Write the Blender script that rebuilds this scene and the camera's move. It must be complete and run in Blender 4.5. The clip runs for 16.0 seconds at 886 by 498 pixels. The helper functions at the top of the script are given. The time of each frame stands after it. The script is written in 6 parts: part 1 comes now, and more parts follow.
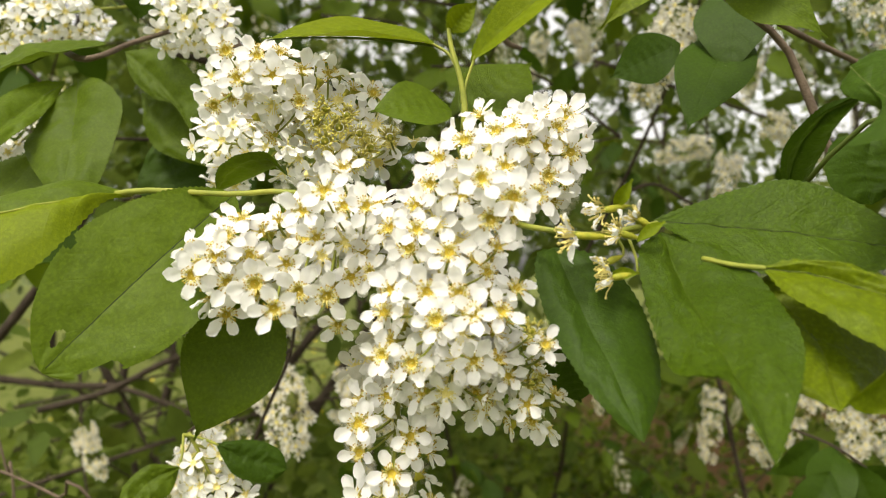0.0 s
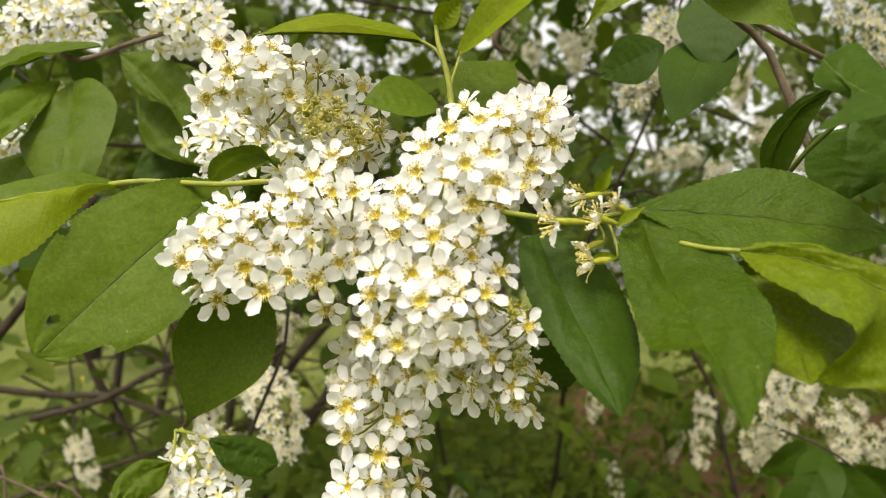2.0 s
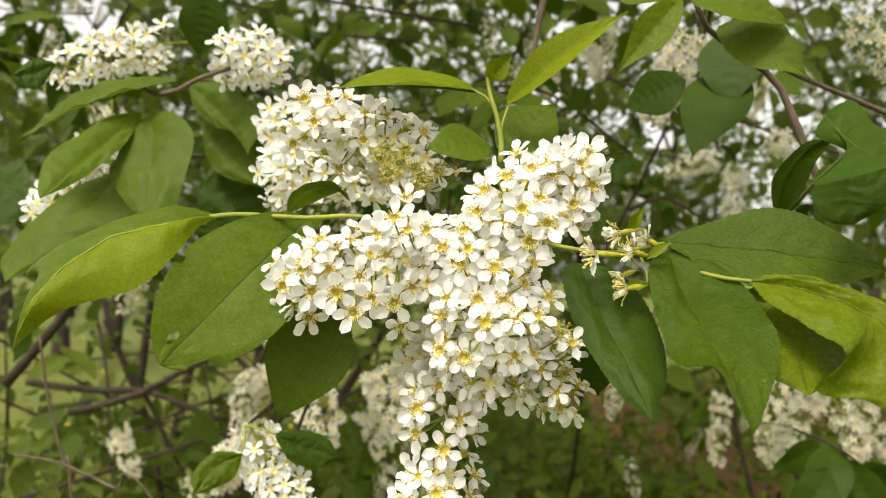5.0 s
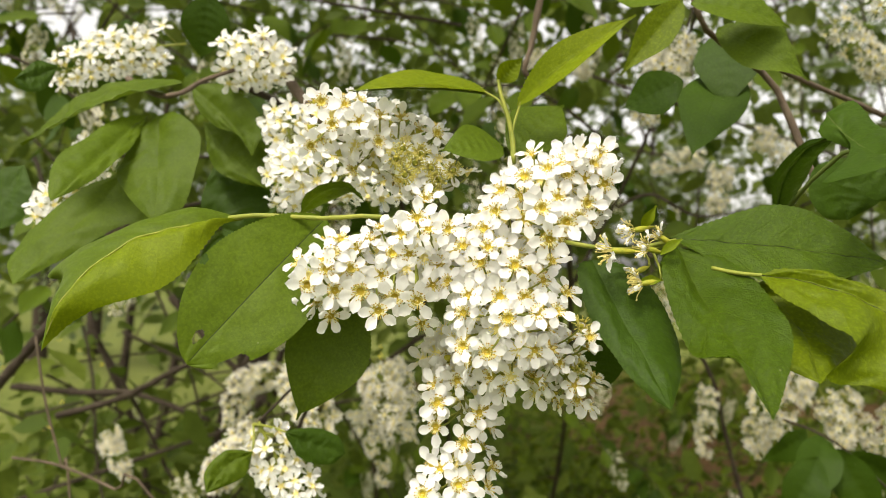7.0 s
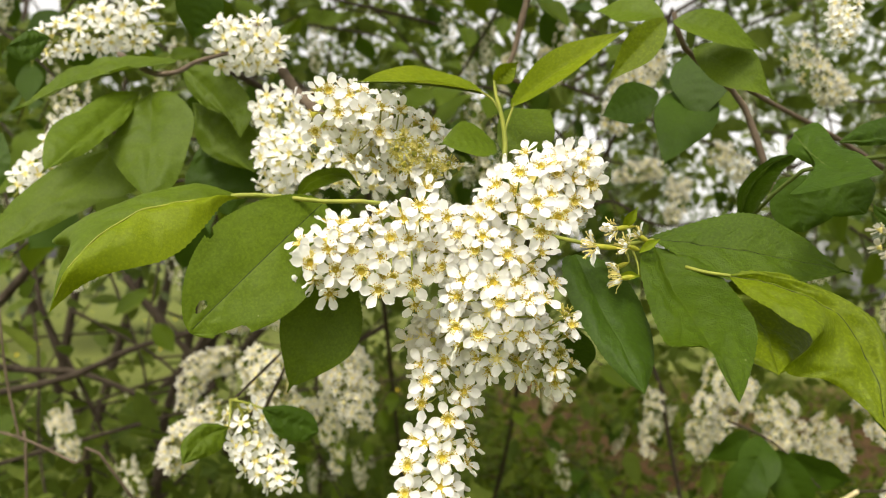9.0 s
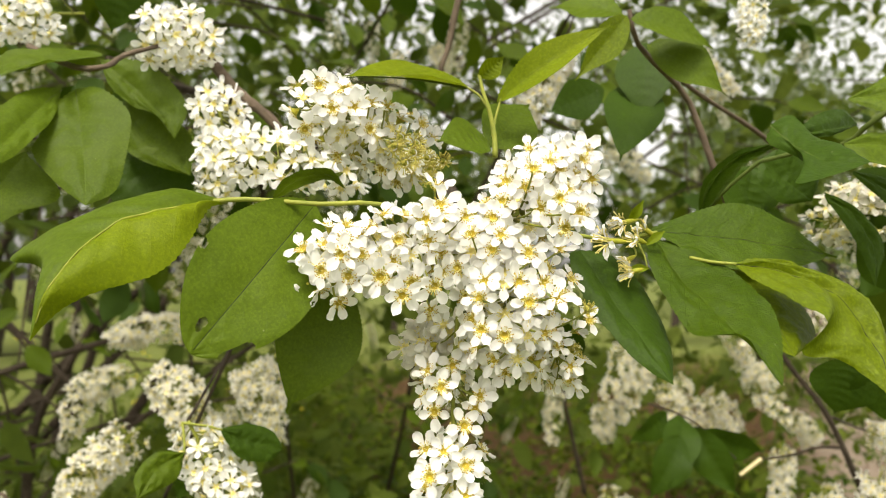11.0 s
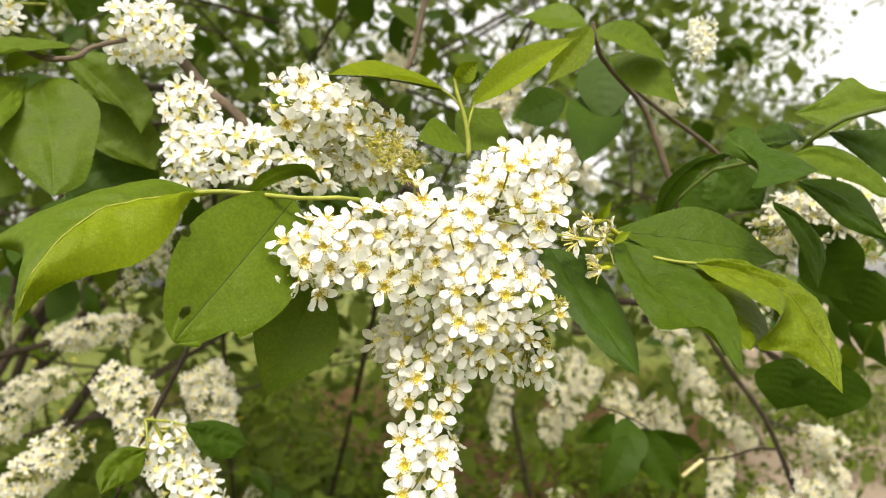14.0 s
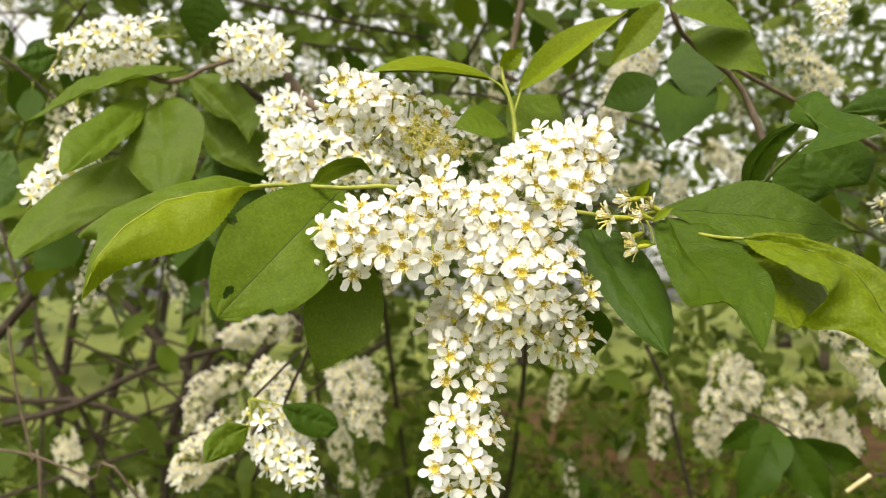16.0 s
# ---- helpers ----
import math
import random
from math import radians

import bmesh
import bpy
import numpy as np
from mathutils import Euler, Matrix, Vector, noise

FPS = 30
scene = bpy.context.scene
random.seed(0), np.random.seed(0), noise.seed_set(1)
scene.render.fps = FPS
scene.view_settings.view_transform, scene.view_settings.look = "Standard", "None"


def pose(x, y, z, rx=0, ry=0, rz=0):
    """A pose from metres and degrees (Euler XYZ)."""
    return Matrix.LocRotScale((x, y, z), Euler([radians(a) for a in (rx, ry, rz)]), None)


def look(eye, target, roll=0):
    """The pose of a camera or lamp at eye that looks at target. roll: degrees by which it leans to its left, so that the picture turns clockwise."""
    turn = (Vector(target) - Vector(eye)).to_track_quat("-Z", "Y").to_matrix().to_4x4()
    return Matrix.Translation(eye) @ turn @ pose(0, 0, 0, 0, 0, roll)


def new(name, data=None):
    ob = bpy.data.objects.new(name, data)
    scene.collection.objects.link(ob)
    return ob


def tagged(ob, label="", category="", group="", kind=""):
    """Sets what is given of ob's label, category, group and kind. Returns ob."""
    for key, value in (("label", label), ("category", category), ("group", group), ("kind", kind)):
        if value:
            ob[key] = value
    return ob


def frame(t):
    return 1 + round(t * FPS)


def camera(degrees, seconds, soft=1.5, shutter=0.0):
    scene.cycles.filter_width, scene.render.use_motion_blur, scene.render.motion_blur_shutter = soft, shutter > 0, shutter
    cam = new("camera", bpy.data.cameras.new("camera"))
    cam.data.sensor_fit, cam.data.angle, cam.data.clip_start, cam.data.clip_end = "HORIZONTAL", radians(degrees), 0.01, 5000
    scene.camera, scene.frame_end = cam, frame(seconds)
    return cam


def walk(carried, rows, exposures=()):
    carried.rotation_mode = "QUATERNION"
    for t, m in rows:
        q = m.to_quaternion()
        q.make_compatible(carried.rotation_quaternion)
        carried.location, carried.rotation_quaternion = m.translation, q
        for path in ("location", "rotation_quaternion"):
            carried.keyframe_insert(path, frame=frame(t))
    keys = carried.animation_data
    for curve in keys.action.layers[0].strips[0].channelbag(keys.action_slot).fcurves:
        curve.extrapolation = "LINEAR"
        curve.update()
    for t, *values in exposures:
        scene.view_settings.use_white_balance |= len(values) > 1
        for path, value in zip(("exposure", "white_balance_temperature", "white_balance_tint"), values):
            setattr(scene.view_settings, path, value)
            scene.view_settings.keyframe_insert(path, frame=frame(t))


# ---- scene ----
cam = camera(61.7, 16.0, 0.85)
# seconds, eye in metres, turn in degrees
ROWS = [
    (0.0, 0.0168, 0.0284, 1.5183, 91.65, -0.41, 0.83),
    (0.5, 0.0175, 0.0231, 1.5229, 91.43, -0.37, 1.00),
    (1.0, 0.0097, 0.0171, 1.5193, 91.79, -0.68, 0.36),
    (1.5, 0.0125, 0.0167, 1.5183, 91.62, -0.49, -0.15),
    (2.0, 0.0196, 0.0228, 1.5102, 92.63, -0.33, 0.43),
    (2.5, 0.0252, 0.0206, 1.5104, 92.45, -0.46, 1.16),
    (3.0, 0.0222, 0.0037, 1.5178, 91.70, -0.44, 1.84),
    (3.5, 0.0089, -0.0100, 1.5164, 92.06, -1.17, 1.48),
    (4.0, 0.0138, -0.0017, 1.5089, 92.58, -0.43, 1.08),
    (4.5, -0.0122, -0.0086, 1.5085, 92.55, -1.47, -0.82),
    (5.0, 0.0051, -0.0195, 1.5194, 92.28, -0.54, 1.58),
    (7.5, -0.0132, -0.0318, 1.5192, 92.02, -0.19, -0.45),
    (8.0, -0.0166, -0.0449, 1.5177, 91.81, -1.74, -1.53),
    (10.5, -0.0620, -0.0325, 1.5119, 92.55, -1.02, -9.82),
    (11.0, -0.0798, -0.0244, 1.5138, 92.24, -0.17, -14.00),
    (11.5, -0.0872, -0.0188, 1.5100, 91.47, 0.82, -17.47),
    (12.0, -0.0961, -0.0279, 1.5172, 91.24, 0.62, -19.76),
    (12.5, -0.0923, -0.0277, 1.5121, 92.44, 0.39, -18.61),
    (13.0, -0.0867, -0.0230, 1.5106, 92.50, -0.10, -17.74),
    (13.5, -0.0883, -0.0354, 1.5106, 92.92, -0.52, -17.78),
    (14.0, -0.0950, -0.0294, 1.5077, 93.02, -0.95, -18.41),
    (14.5, -0.1025, -0.0313, 1.5025, 93.14, -1.12, -19.08),
    (15.0, -0.1088, -0.0319, 1.4977, 92.97, -0.81, -18.60),
    (15.5, -0.0992, -0.0358, 1.4870, 93.88, 0.03, -12.84),
    (16.0, -0.0358, -0.0492, 1.4964, 93.69, -0.41, -4.04),
]
walk(cam, [(t, pose(x, y, z, rx, ry, rz)) for t, x, y, z, rx, ry, rz in ROWS],
     [(0.0, 1.04, 7080, 10), (8.0, 1.09, 7080, 10), (10.5, 1.15, 7080, 10), (12.5, 1.27, 7080, 10), (14.0, 1.31, 7080, 10), (16.0, 1.28, 7080, 10)])
cam.data.dof.use_dof = True
cam.data.dof.focus_distance = 0.268
cam.data.dof.aperture_fstop = 15.0

# ---- light: a bright hazy day ----
SUN_ELEVATION, SUN_TURN = 56.0, 205.0
world = bpy.data.worlds.new("sky")
scene.world = world
world.use_nodes = True
wn = world.node_tree
sky = wn.nodes.new("ShaderNodeTexSky")
sky.sky_type = "NISHITA"
sky.sun_disc = False
sky.sun_elevation = radians(SUN_ELEVATION)
sky.sun_rotation = radians(SUN_TURN)
sky.air_density, sky.dust_density, sky.ozone_density = 1.0, 4.0, 1.0
haze = wn.nodes.new("ShaderNodeHueSaturation")
haze.inputs["Saturation"].default_value = 0.12
wn.links.new(sky.outputs[0], haze.inputs["Color"])
wn.links.new(haze.outputs[0], wn.nodes["Background"].inputs[0])
wn.nodes["Background"].inputs[1].default_value = 0.15

sun = new("sun", bpy.data.lights.new("sun", "SUN"))
sun.data.energy = 1.5
sun.data.angle = radians(14)
sun.data.color = (1.0, 0.96, 0.88)
sun_from = Vector((math.sin(radians(SUN_TURN)) * math.cos(radians(SUN_ELEVATION)),
                   math.cos(radians(SUN_TURN)) * math.cos(radians(SUN_ELEVATION)),
                   math.sin(radians(SUN_ELEVATION))))
sun.matrix_world = look(sun_from * 20, (0, 0, 0))

# ---- materials ----


class Nodes:
    """A small helper to write node materials briefly."""

    def __init__(self, name):
        self.m = bpy.data.materials.new(name)
        self.m.use_nodes = True
        self.t = self.m.node_tree
        self.bsdf = self.t.nodes["Principled BSDF"]
        self.out = self.t.nodes["Material Output"]

    def add(self, kind, **inputs):
        n = self.t.nodes.new("ShaderNode" + kind)
        for k, v in inputs.items():
            self.put(n, k, v)
        return n

    def put(self, n, key, v):
        socket = n.inputs[int(key[1:])] if key[0] == "i" and key[1:].isdigit() else n.inputs[key.replace("_", " ")]
        if isinstance(v, bpy.types.NodeSocket):
            self.t.links.new(v, socket)
        else:
            socket.default_value = v

    def math(self, op, a, b=0.0, c=0.0):
        n = self.t.nodes.new("ShaderNodeMath")
        n.operation = op
        for i, v in enumerate((a, b, c)):
            self.put(n, f"i{i}", v)
        return n.outputs[0]

    def mix(self, fac, a, b, blend="MIX"):
        n = self.t.nodes.new("ShaderNodeMix")
        n.data_type, n.blend_type = "RGBA", blend
        self.put(n, "i0", fac), self.put(n, "i6", a), self.put(n, "i7", b)
        return n.outputs[2]

    def noise(self, scale, detail=3.0, vector=None):
        n = self.add("TexNoise", Scale=scale, Detail=detail)
        if vector is not None:
            self.put(n, "Vector", vector)
        return n.outputs[0]

    def ramp(self, value, lo, hi):
        n = self.add("MapRange", i0=value, i1=lo, i2=hi)
        return n.outputs[0]

    def coords(self):
        return self.t.nodes.new("ShaderNodeTexCoord").outputs["Object"]

    def place(self):
        return self.t.nodes.new("ShaderNodeNewGeometry").outputs["Position"]

    def bump(self, height, strength, distance):
        n = self.add("Bump", Strength=strength, Distance=distance, Height=height)
        return n.outputs[0]

    def thin(self, colour, share, normal=None):
        """Light that comes through a thin sheet."""
        tr = self.add("BsdfTranslucent", Color=colour)
        mx = self.add("MixShader", i0=share, i1=self.bsdf.outputs[0], i2=tr.outputs[0])
        if normal is not None:
            self.put(tr, "Normal", normal)
        self.t.links.new(mx.outputs[0], self.out.inputs[0])


def rgb(r, g, b):
    return (r, g, b, 1.0)


def petal_material(name, light, dark):
    n = Nodes(name)
    random_value = n.t.nodes.new("ShaderNodeObjectInfo").outputs["Random"]
    spots = n.noise(900.0, 3.0, n.coords())
    col = n.mix(n.ramp(spots, 0.35, 0.75), rgb(*light), rgb(*dark))
    col = n.mix(n.math("MULTIPLY", random_value, 0.3), col, rgb(0.86, 0.85, 0.82))
    nor = n.bump(n.noise(1600.0, 2.0, n.coords()), 0.15, 0.0004)
    n.put(n.bsdf, "Base_Color", col), n.put(n.bsdf, "Roughness", 0.62), n.put(n.bsdf, "Normal", nor)
    n.put(n.bsdf, "Specular_IOR_Level", 0.25)
    n.thin(col, 0.5)
    return n.m


def island_material(name, a, b, share, rough=0.6):
    """A thin leaf or petal in a mass, each piece a little different."""
    n = Nodes(name)
    isle = n.t.nodes.new("ShaderNodeNewGeometry").outputs["Random Per Island"]
    col = n.mix(isle, rgb(*a), rgb(*b))
    col = n.mix(n.math("MULTIPLY", n.ramp(n.noise(60.0, 2.0, n.place()), 0.3, 0.7), 0.35), col, rgb(*(0.6 * v for v in a)))
    n.put(n.bsdf, "Base_Color", col), n.put(n.bsdf, "Roughness", rough)
    n.put(n.bsdf, "Specular_IOR_Level", 0.12)
    if share:
        n.thin(col, share)
    return n.m


def leaf_material(name, deep, light, vein, share=0.3, rough=0.5, relief=0.75, grain=1000.0, mottle=0.13):
    """A leaf: UV runs along the midrib and out to both edges; side veins, blotches, specks and fine wrinkles, whose
    shading is partly in the colour.
    """
    n = Nodes(name)
    uv = n.t.nodes.new("ShaderNodeUVMap").outputs[0]
    sep = n.add("SeparateXYZ", i0=uv)
    u, v = sep.outputs[0], n.math("ABSOLUTE", n.math("SUBTRACT", sep.outputs[1], 0.5))
    wob = n.math("MULTIPLY", n.noise(70.0, 2.0, n.coords()), 0.05)
    s = n.math("FRACT", n.math("MULTIPLY", n.math("ADD", n.math("SUBTRACT", u, n.math("MULTIPLY", v, 0.5)), wob), 8.0))
    side = n.ramp(n.math("ABSOLUTE", n.math("SUBTRACT", s, 0.5)), 0.06, 0.0)
    mid = n.ramp(v, 0.022, 0.004)
    veins = n.math("MAXIMUM", n.math("MULTIPLY", side, 0.4), mid)
    fine = n.noise(650.0, 4.0, n.coords())
    cells = n.add("TexVoronoi", Scale=grain, Vector=n.coords())
    cells.feature = "DISTANCE_TO_EDGE"
    net = n.ramp(cells.outputs[0], 0.0, 0.25)
    blot = n.ramp(n.noise(38.0, 4.0, n.coords()), 0.2, 0.85)
    shift = n.t.nodes.new("ShaderNodeObjectInfo").outputs["Random"]
    col = n.mix(blot, rgb(*deep), rgb(*light))
    col = n.mix(n.math("MULTIPLY", shift, 0.25), col, rgb(*(1.5 * x for x in light)))
    col = n.mix(n.math("MULTIPLY", n.ramp(fine, 0.4, 0.7), 0.32), col, rgb(*(0.55 * x for x in deep)))
    # pits between the wrinkles get their shade through a darker colour
    col = n.mix(n.math("MULTIPLY", n.math("SUBTRACT", 1.0, net), 0.05 * relief ** 2.2), col, rgb(*(0.5 * x for x in deep)))
    col = n.mix(n.math("MULTIPLY", veins, 0.22), col, rgb(*vein))
    spots = n.ramp(n.noise(900.0, 3.0, n.coords()), 0.36, 0.64)
    col = n.mix(n.math("MULTIPLY", n.math("SUBTRACT", 1.0, spots), mottle), col, rgb(*(0.35 * x for x in deep)))
    col = n.mix(n.math("MULTIPLY", n.ramp(spots, 0.55, 1.0), mottle), col, rgb(*(1.9 * x for x in light)))
    speck = n.ramp(n.noise(330.0, 1.0, n.coords()), 0.79, 0.83)
    col = n.mix(n.math("MULTIPLY", speck, 0.5), col, rgb(0.3, 0.32, 0.16))
    high = n.math("ADD", n.math("MULTIPLY", fine, 0.7), n.math("SUBTRACT", n.math("MULTIPLY", net, 0.12), n.math("MULTIPLY", veins, 0.4)))
    nor = n.bump(high, 0.55 * relief, 0.0008)
    n.put(n.bsdf, "Base_Color", col), n.put(n.bsdf, "Roughness", rough), n.put(n.bsdf, "Normal", nor)
    n.put(n.bsdf, "Specular_IOR_Level", 0.12)
    n.thin(n.mix(0.5, col, rgb(*(1.4 * x for x in light))), share)
    return n.m


def plain_material(name, a, b, scale, rough=0.7, relief=0.3, distance=0.002):
    n = Nodes(name)
    f = n.noise(scale, 5.0, n.place())
    g = n.noise(scale * 7.0, 3.0, n.place())
    col = n.mix(n.ramp(f, 0.3, 0.7), rgb(*a), rgb(*b))
    col = n.mix(n.math("MULTIPLY", g, 0.35), col, rgb(*(0.5 * x for x in a)))
    n.put(n.bsdf, "Base_Color", col), n.put(n.bsdf, "Roughness", rough)
    n.put(n.bsdf, "Specular_IOR_Level", 0.2)
    n.put(n.bsdf, "Normal", n.bump(n.math("ADD", f, g), relief, distance))
    return n.m


PETAL = petal_material("white_petal", (0.88, 0.878, 0.855), (0.85, 0.845, 0.815))
# cream of fading flowers, darkened as well with the shade of hidden racemes
PETAL_CREAM_SHADED = petal_material("cream_petal_shaded", (0.69, 0.67, 0.58), (0.60, 0.58, 0.48))
PETAL_FAR = island_material("petal_mass", (0.72, 0.70, 0.58), (0.60, 0.57, 0.42), 0.35)
CENTRE_RING = plain_material("flower_centre_ring", (0.44, 0.33, 0.03), (0.54, 0.42, 0.05), 900.0, 0.6, 0.3, 0.0003)
CENTRE = plain_material("flower_centre", (0.42, 0.38, 0.04), (0.30, 0.30, 0.03), 900.0, 0.6, 0.3, 0.0003)
FILAMENT = plain_material("pale_filament", (0.84, 0.72, 0.24), (0.86, 0.78, 0.36), 700.0, 0.6, 0.1, 0.0003)
STAMEN = plain_material("stamen_yellow", (0.42, 0.27, 0.02), (0.58, 0.40, 0.05), 700.0, 0.6, 0.1, 0.0003)
GREENISH = plain_material("spent_flower", (0.60, 0.52, 0.13), (0.36, 0.34, 0.05), 500.0, 0.6, 0.3, 0.0004)
POD = plain_material("yellow_green_pod", (0.33, 0.31, 0.03), (0.20, 0.23, 0.02), 500.0, 0.5, 0.3, 0.0004)
FILAMENT_PALE = plain_material("pale_filament", (0.76, 0.66, 0.24), (0.60, 0.50, 0.14), 500.0, 0.6, 0.3, 0.0004)
# near-black rib: the dark of a sunken groove is put into its colour
GROOVE = plain_material("shaded_groove", (0.012, 0.020, 0.003), (0.022, 0.034, 0.005), 300.0, 0.7, 0.2, 0.0003)
RIB = plain_material("leaf_rib", (0.055, 0.080, 0.012), (0.075, 0.10, 0.018), 300.0, 0.6, 0.2, 0.0003)
STALK = plain_material("green_stalk", (0.17, 0.20, 0.03), (0.26, 0.27, 0.04), 220.0, 0.5, 0.2, 0.0004)
LEAF = leaf_material("green_leaf", (0.055, 0.091, 0.004), (0.081, 0.123, 0.006), (0.090, 0.138, 0.008))
LEAF_ROUGH = leaf_material("rough_leaf", (0.034, 0.066, 0.002), (0.056, 0.096, 0.003), (0.078, 0.116, 0.011), 0.28, 0.42, 1.6, 1000.0, 0.16)
LEAF_MID = leaf_material("light_green_leaf", (0.080, 0.122, 0.003), (0.122, 0.160, 0.004), (0.15, 0.18, 0.01), 0.33, 0.46, 0.9, 1000.0, 0.2)
# darker copy of the leaf green, with shade put into its colour
LEAF_SHADED = leaf_material("leaf_in_shade", (0.024, 0.052, 0.003), (0.037, 0.072, 0.004), (0.047, 0.084, 0.008))
LEAF_YOUNG = leaf_material("yellow_green_leaf", (0.100, 0.150, 0.003), (0.150, 0.190, 0.004), (0.18, 0.21, 0.01), 0.35, 0.5, 0.9, 1000.0, 0.12)
LEAF_MASS = island_material("leaf_mass", (0.056, 0.090, 0.010), (0.135, 0.175, 0.024), 0.45)
# paler and bluer than the nearer leaves: distance haze put into the colour
LEAF_FAR_HAZED = island_material("far_foliage", (0.085, 0.118, 0.052), (0.155, 0.190, 0.085), 0.4)
LITTER = island_material("dry_leaf", (0.060, 0.030, 0.010), (0.125, 0.070, 0.024), 0.1)
YELLOW = island_material("yellow_head", (0.75, 0.55, 0.02), (0.80, 0.62, 0.05), 0.1)
HERB_MASS = island_material("herb_mass", (0.026, 0.056, 0.003), (0.135, 0.185, 0.010), 0.35)
BARK = plain_material("bark", (0.026, 0.018, 0.011), (0.062, 0.047, 0.032), 90.0, 0.85, 0.6, 0.003)
PALE_WOOD = plain_material("bare_wood", (0.60, 0.50, 0.26), (0.70, 0.60, 0.36), 200.0, 0.7, 0.2, 0.001)
BARK_PALE = plain_material("pale_bark", (0.085, 0.062, 0.042), (0.15, 0.112, 0.078), 120.0, 0.8, 0.5, 0.002)

# ---- building helpers ----


def mesh_of(name, verts, faces, material, smooth=True, uvs=None):
    me = bpy.data.meshes.new(name)
    me.from_pydata([tuple(v) for v in verts], [], faces)
    if smooth:
        me.polygons.foreach_set("use_smooth", [True] * len(me.polygons))
    if uvs is not None:
        layer = me.uv_layers.new(name="UVMap")
        idx = np.empty(len(me.loops), dtype=np.int32)
        me.loops.foreach_get("vertex_index", idx)
        layer.data.foreach_set("uv", np.asarray(uvs, dtype=np.float32)[idx].ravel())
    me.materials.append(material)
    me.update()
    return me


def thing(name, at, label, category, group="", kind=""):
    ob = new(name)
    ob.empty_display_size = 0.01
    ob.matrix_basis = Matrix.Translation(at)
    return tagged(ob, label, category, group, kind)


def part(name, mesh, parent, m=None, label="", kind=""):
    """One mesh under a thing or a part; m: its pose in the parent."""
    ob = new(name, mesh)
    ob.parent = parent
    if m is not None:
        ob.matrix_basis = m
    return tagged(ob, label, kind=kind)


def bezier(p, n):
    """Points along a smooth line through the given ones."""
    p = [Vector(q) for q in p]
    if len(p) == 2:
        return [p[0].lerp(p[1], i / n) for i in range(n + 1)]
    ends = [p[0] * 2 - p[1]] + p + [p[-1] * 2 - p[-2]]
    out = []
    per = max(1, n // (len(p) - 1))
    for k in range(len(p) - 1):
        a, b, c, d = ends[k:k + 4]
        for i in range(per):
            t = i / per
            out.append(0.5 * ((2 * b) + (c - a) * t + (2 * a - 5 * b + 4 * c - d) * t * t + (3 * b - a - 3 * c + d) * t ** 3))
    return out + [p[-1]]


def tube_data(points, r0, r1, sides=7, rough=0.0, rng=None):
    """Vertices and faces of a tapering, slightly knotty tube."""
    verts, faces = [], []
    n = len(points)
    side = Vector((0.31, 0.17, 0.94))
    for i, p in enumerate(points):
        ahead = (points[min(i + 1, n - 1)] - points[max(i - 1, 0)]).normalized()
        side = (side - ahead * side.dot(ahead)).normalized()
        up = ahead.cross(side)
        r = r0 + (r1 - r0) * i / (n - 1)
        if rough and rng:
            r *= 1 + rough * (rng.random() - 0.4)
        for k in range(sides):
            a = 2 * math.pi * k / sides
            verts.append(p + (side * math.cos(a) + up * math.sin(a)) * r)
    for i in range(n - 1):
        for k in range(sides):
            k2 = (k + 1) % sides
            faces.append((i * sides + k, i * sides + k2, (i + 1) * sides + k2, (i + 1) * sides + k))
    faces.append(tuple(range(sides - 1, -1, -1)))
    faces.append(tuple(range((n - 1) * sides, n * sides)))
    return verts, faces


def tube(name, points, r0, r1, material, sides=7, rough=0.0, rng=None):
    return mesh_of(name, *tube_data(points, r0, r1, sides, rough, rng), material)


def frame_on(at, normal, along=None):
    """A pose at a place, z along normal, x as near to along as can be."""
    z = Vector(normal).normalized()
    x = Vector(along) if along is not None else Vector((0.37, 0.21, 0.9))
    x = x - z * x.dot(z)
    if x.length < 1e-6:
        x = z.orthogonal()
    x.normalize()
    y = z.cross(x)
    m = Matrix((x, y, z)).transposed().to_4x4()
    m.translation = at
    return m

# ---- flowers ----


def petal_data(rng, length=0.0062, width=0.0039, start=0.0013, nu=8, nv=4):
    """A cupped, obovate petal along x, thin, with an uneven rounded tip."""
    cup, roll, notch = rng.uniform(0.12, 0.40), rng.uniform(-0.16, 0.22), rng.uniform(-0.03, 0.06)
    verts = []
    for i in range(nu + 1):
        u = math.sin(0.5 * math.pi * i / nu)
        round_tip = math.sqrt(max(0.0, 1 - (max(0.0, u - 0.60) / 0.40) ** 2))
        k = min(1.0, max(0.0, (u - 0.04) / 0.56))
        half = width / 2 * max(0.16, (0.16 + 0.84 * k * (1.7 - 0.7 * k)) * round_tip)
        for j in range(nv + 1):
            v = 2 * j / nv - 1
            x = start + length * (u - (notch * (1 - v * v) if u > 0.9 else 0) - 0.05 * v * v * u)
            y = half * v * (1 + 0.10 * rng.uniform(-1, 1))
            z = cup * width * (v * v * 0.8 * u - 0.15 * u) + roll * length * u * u + 0.00035 * rng.uniform(-1, 1)
            verts.append((x, y, z))
    faces = []
    for i in range(nu):
        for j in range(nv):
            a = i * (nv + 1) + j
            faces.append((a, a + nv + 1, a + nv + 2, a + 1))
    return verts, faces


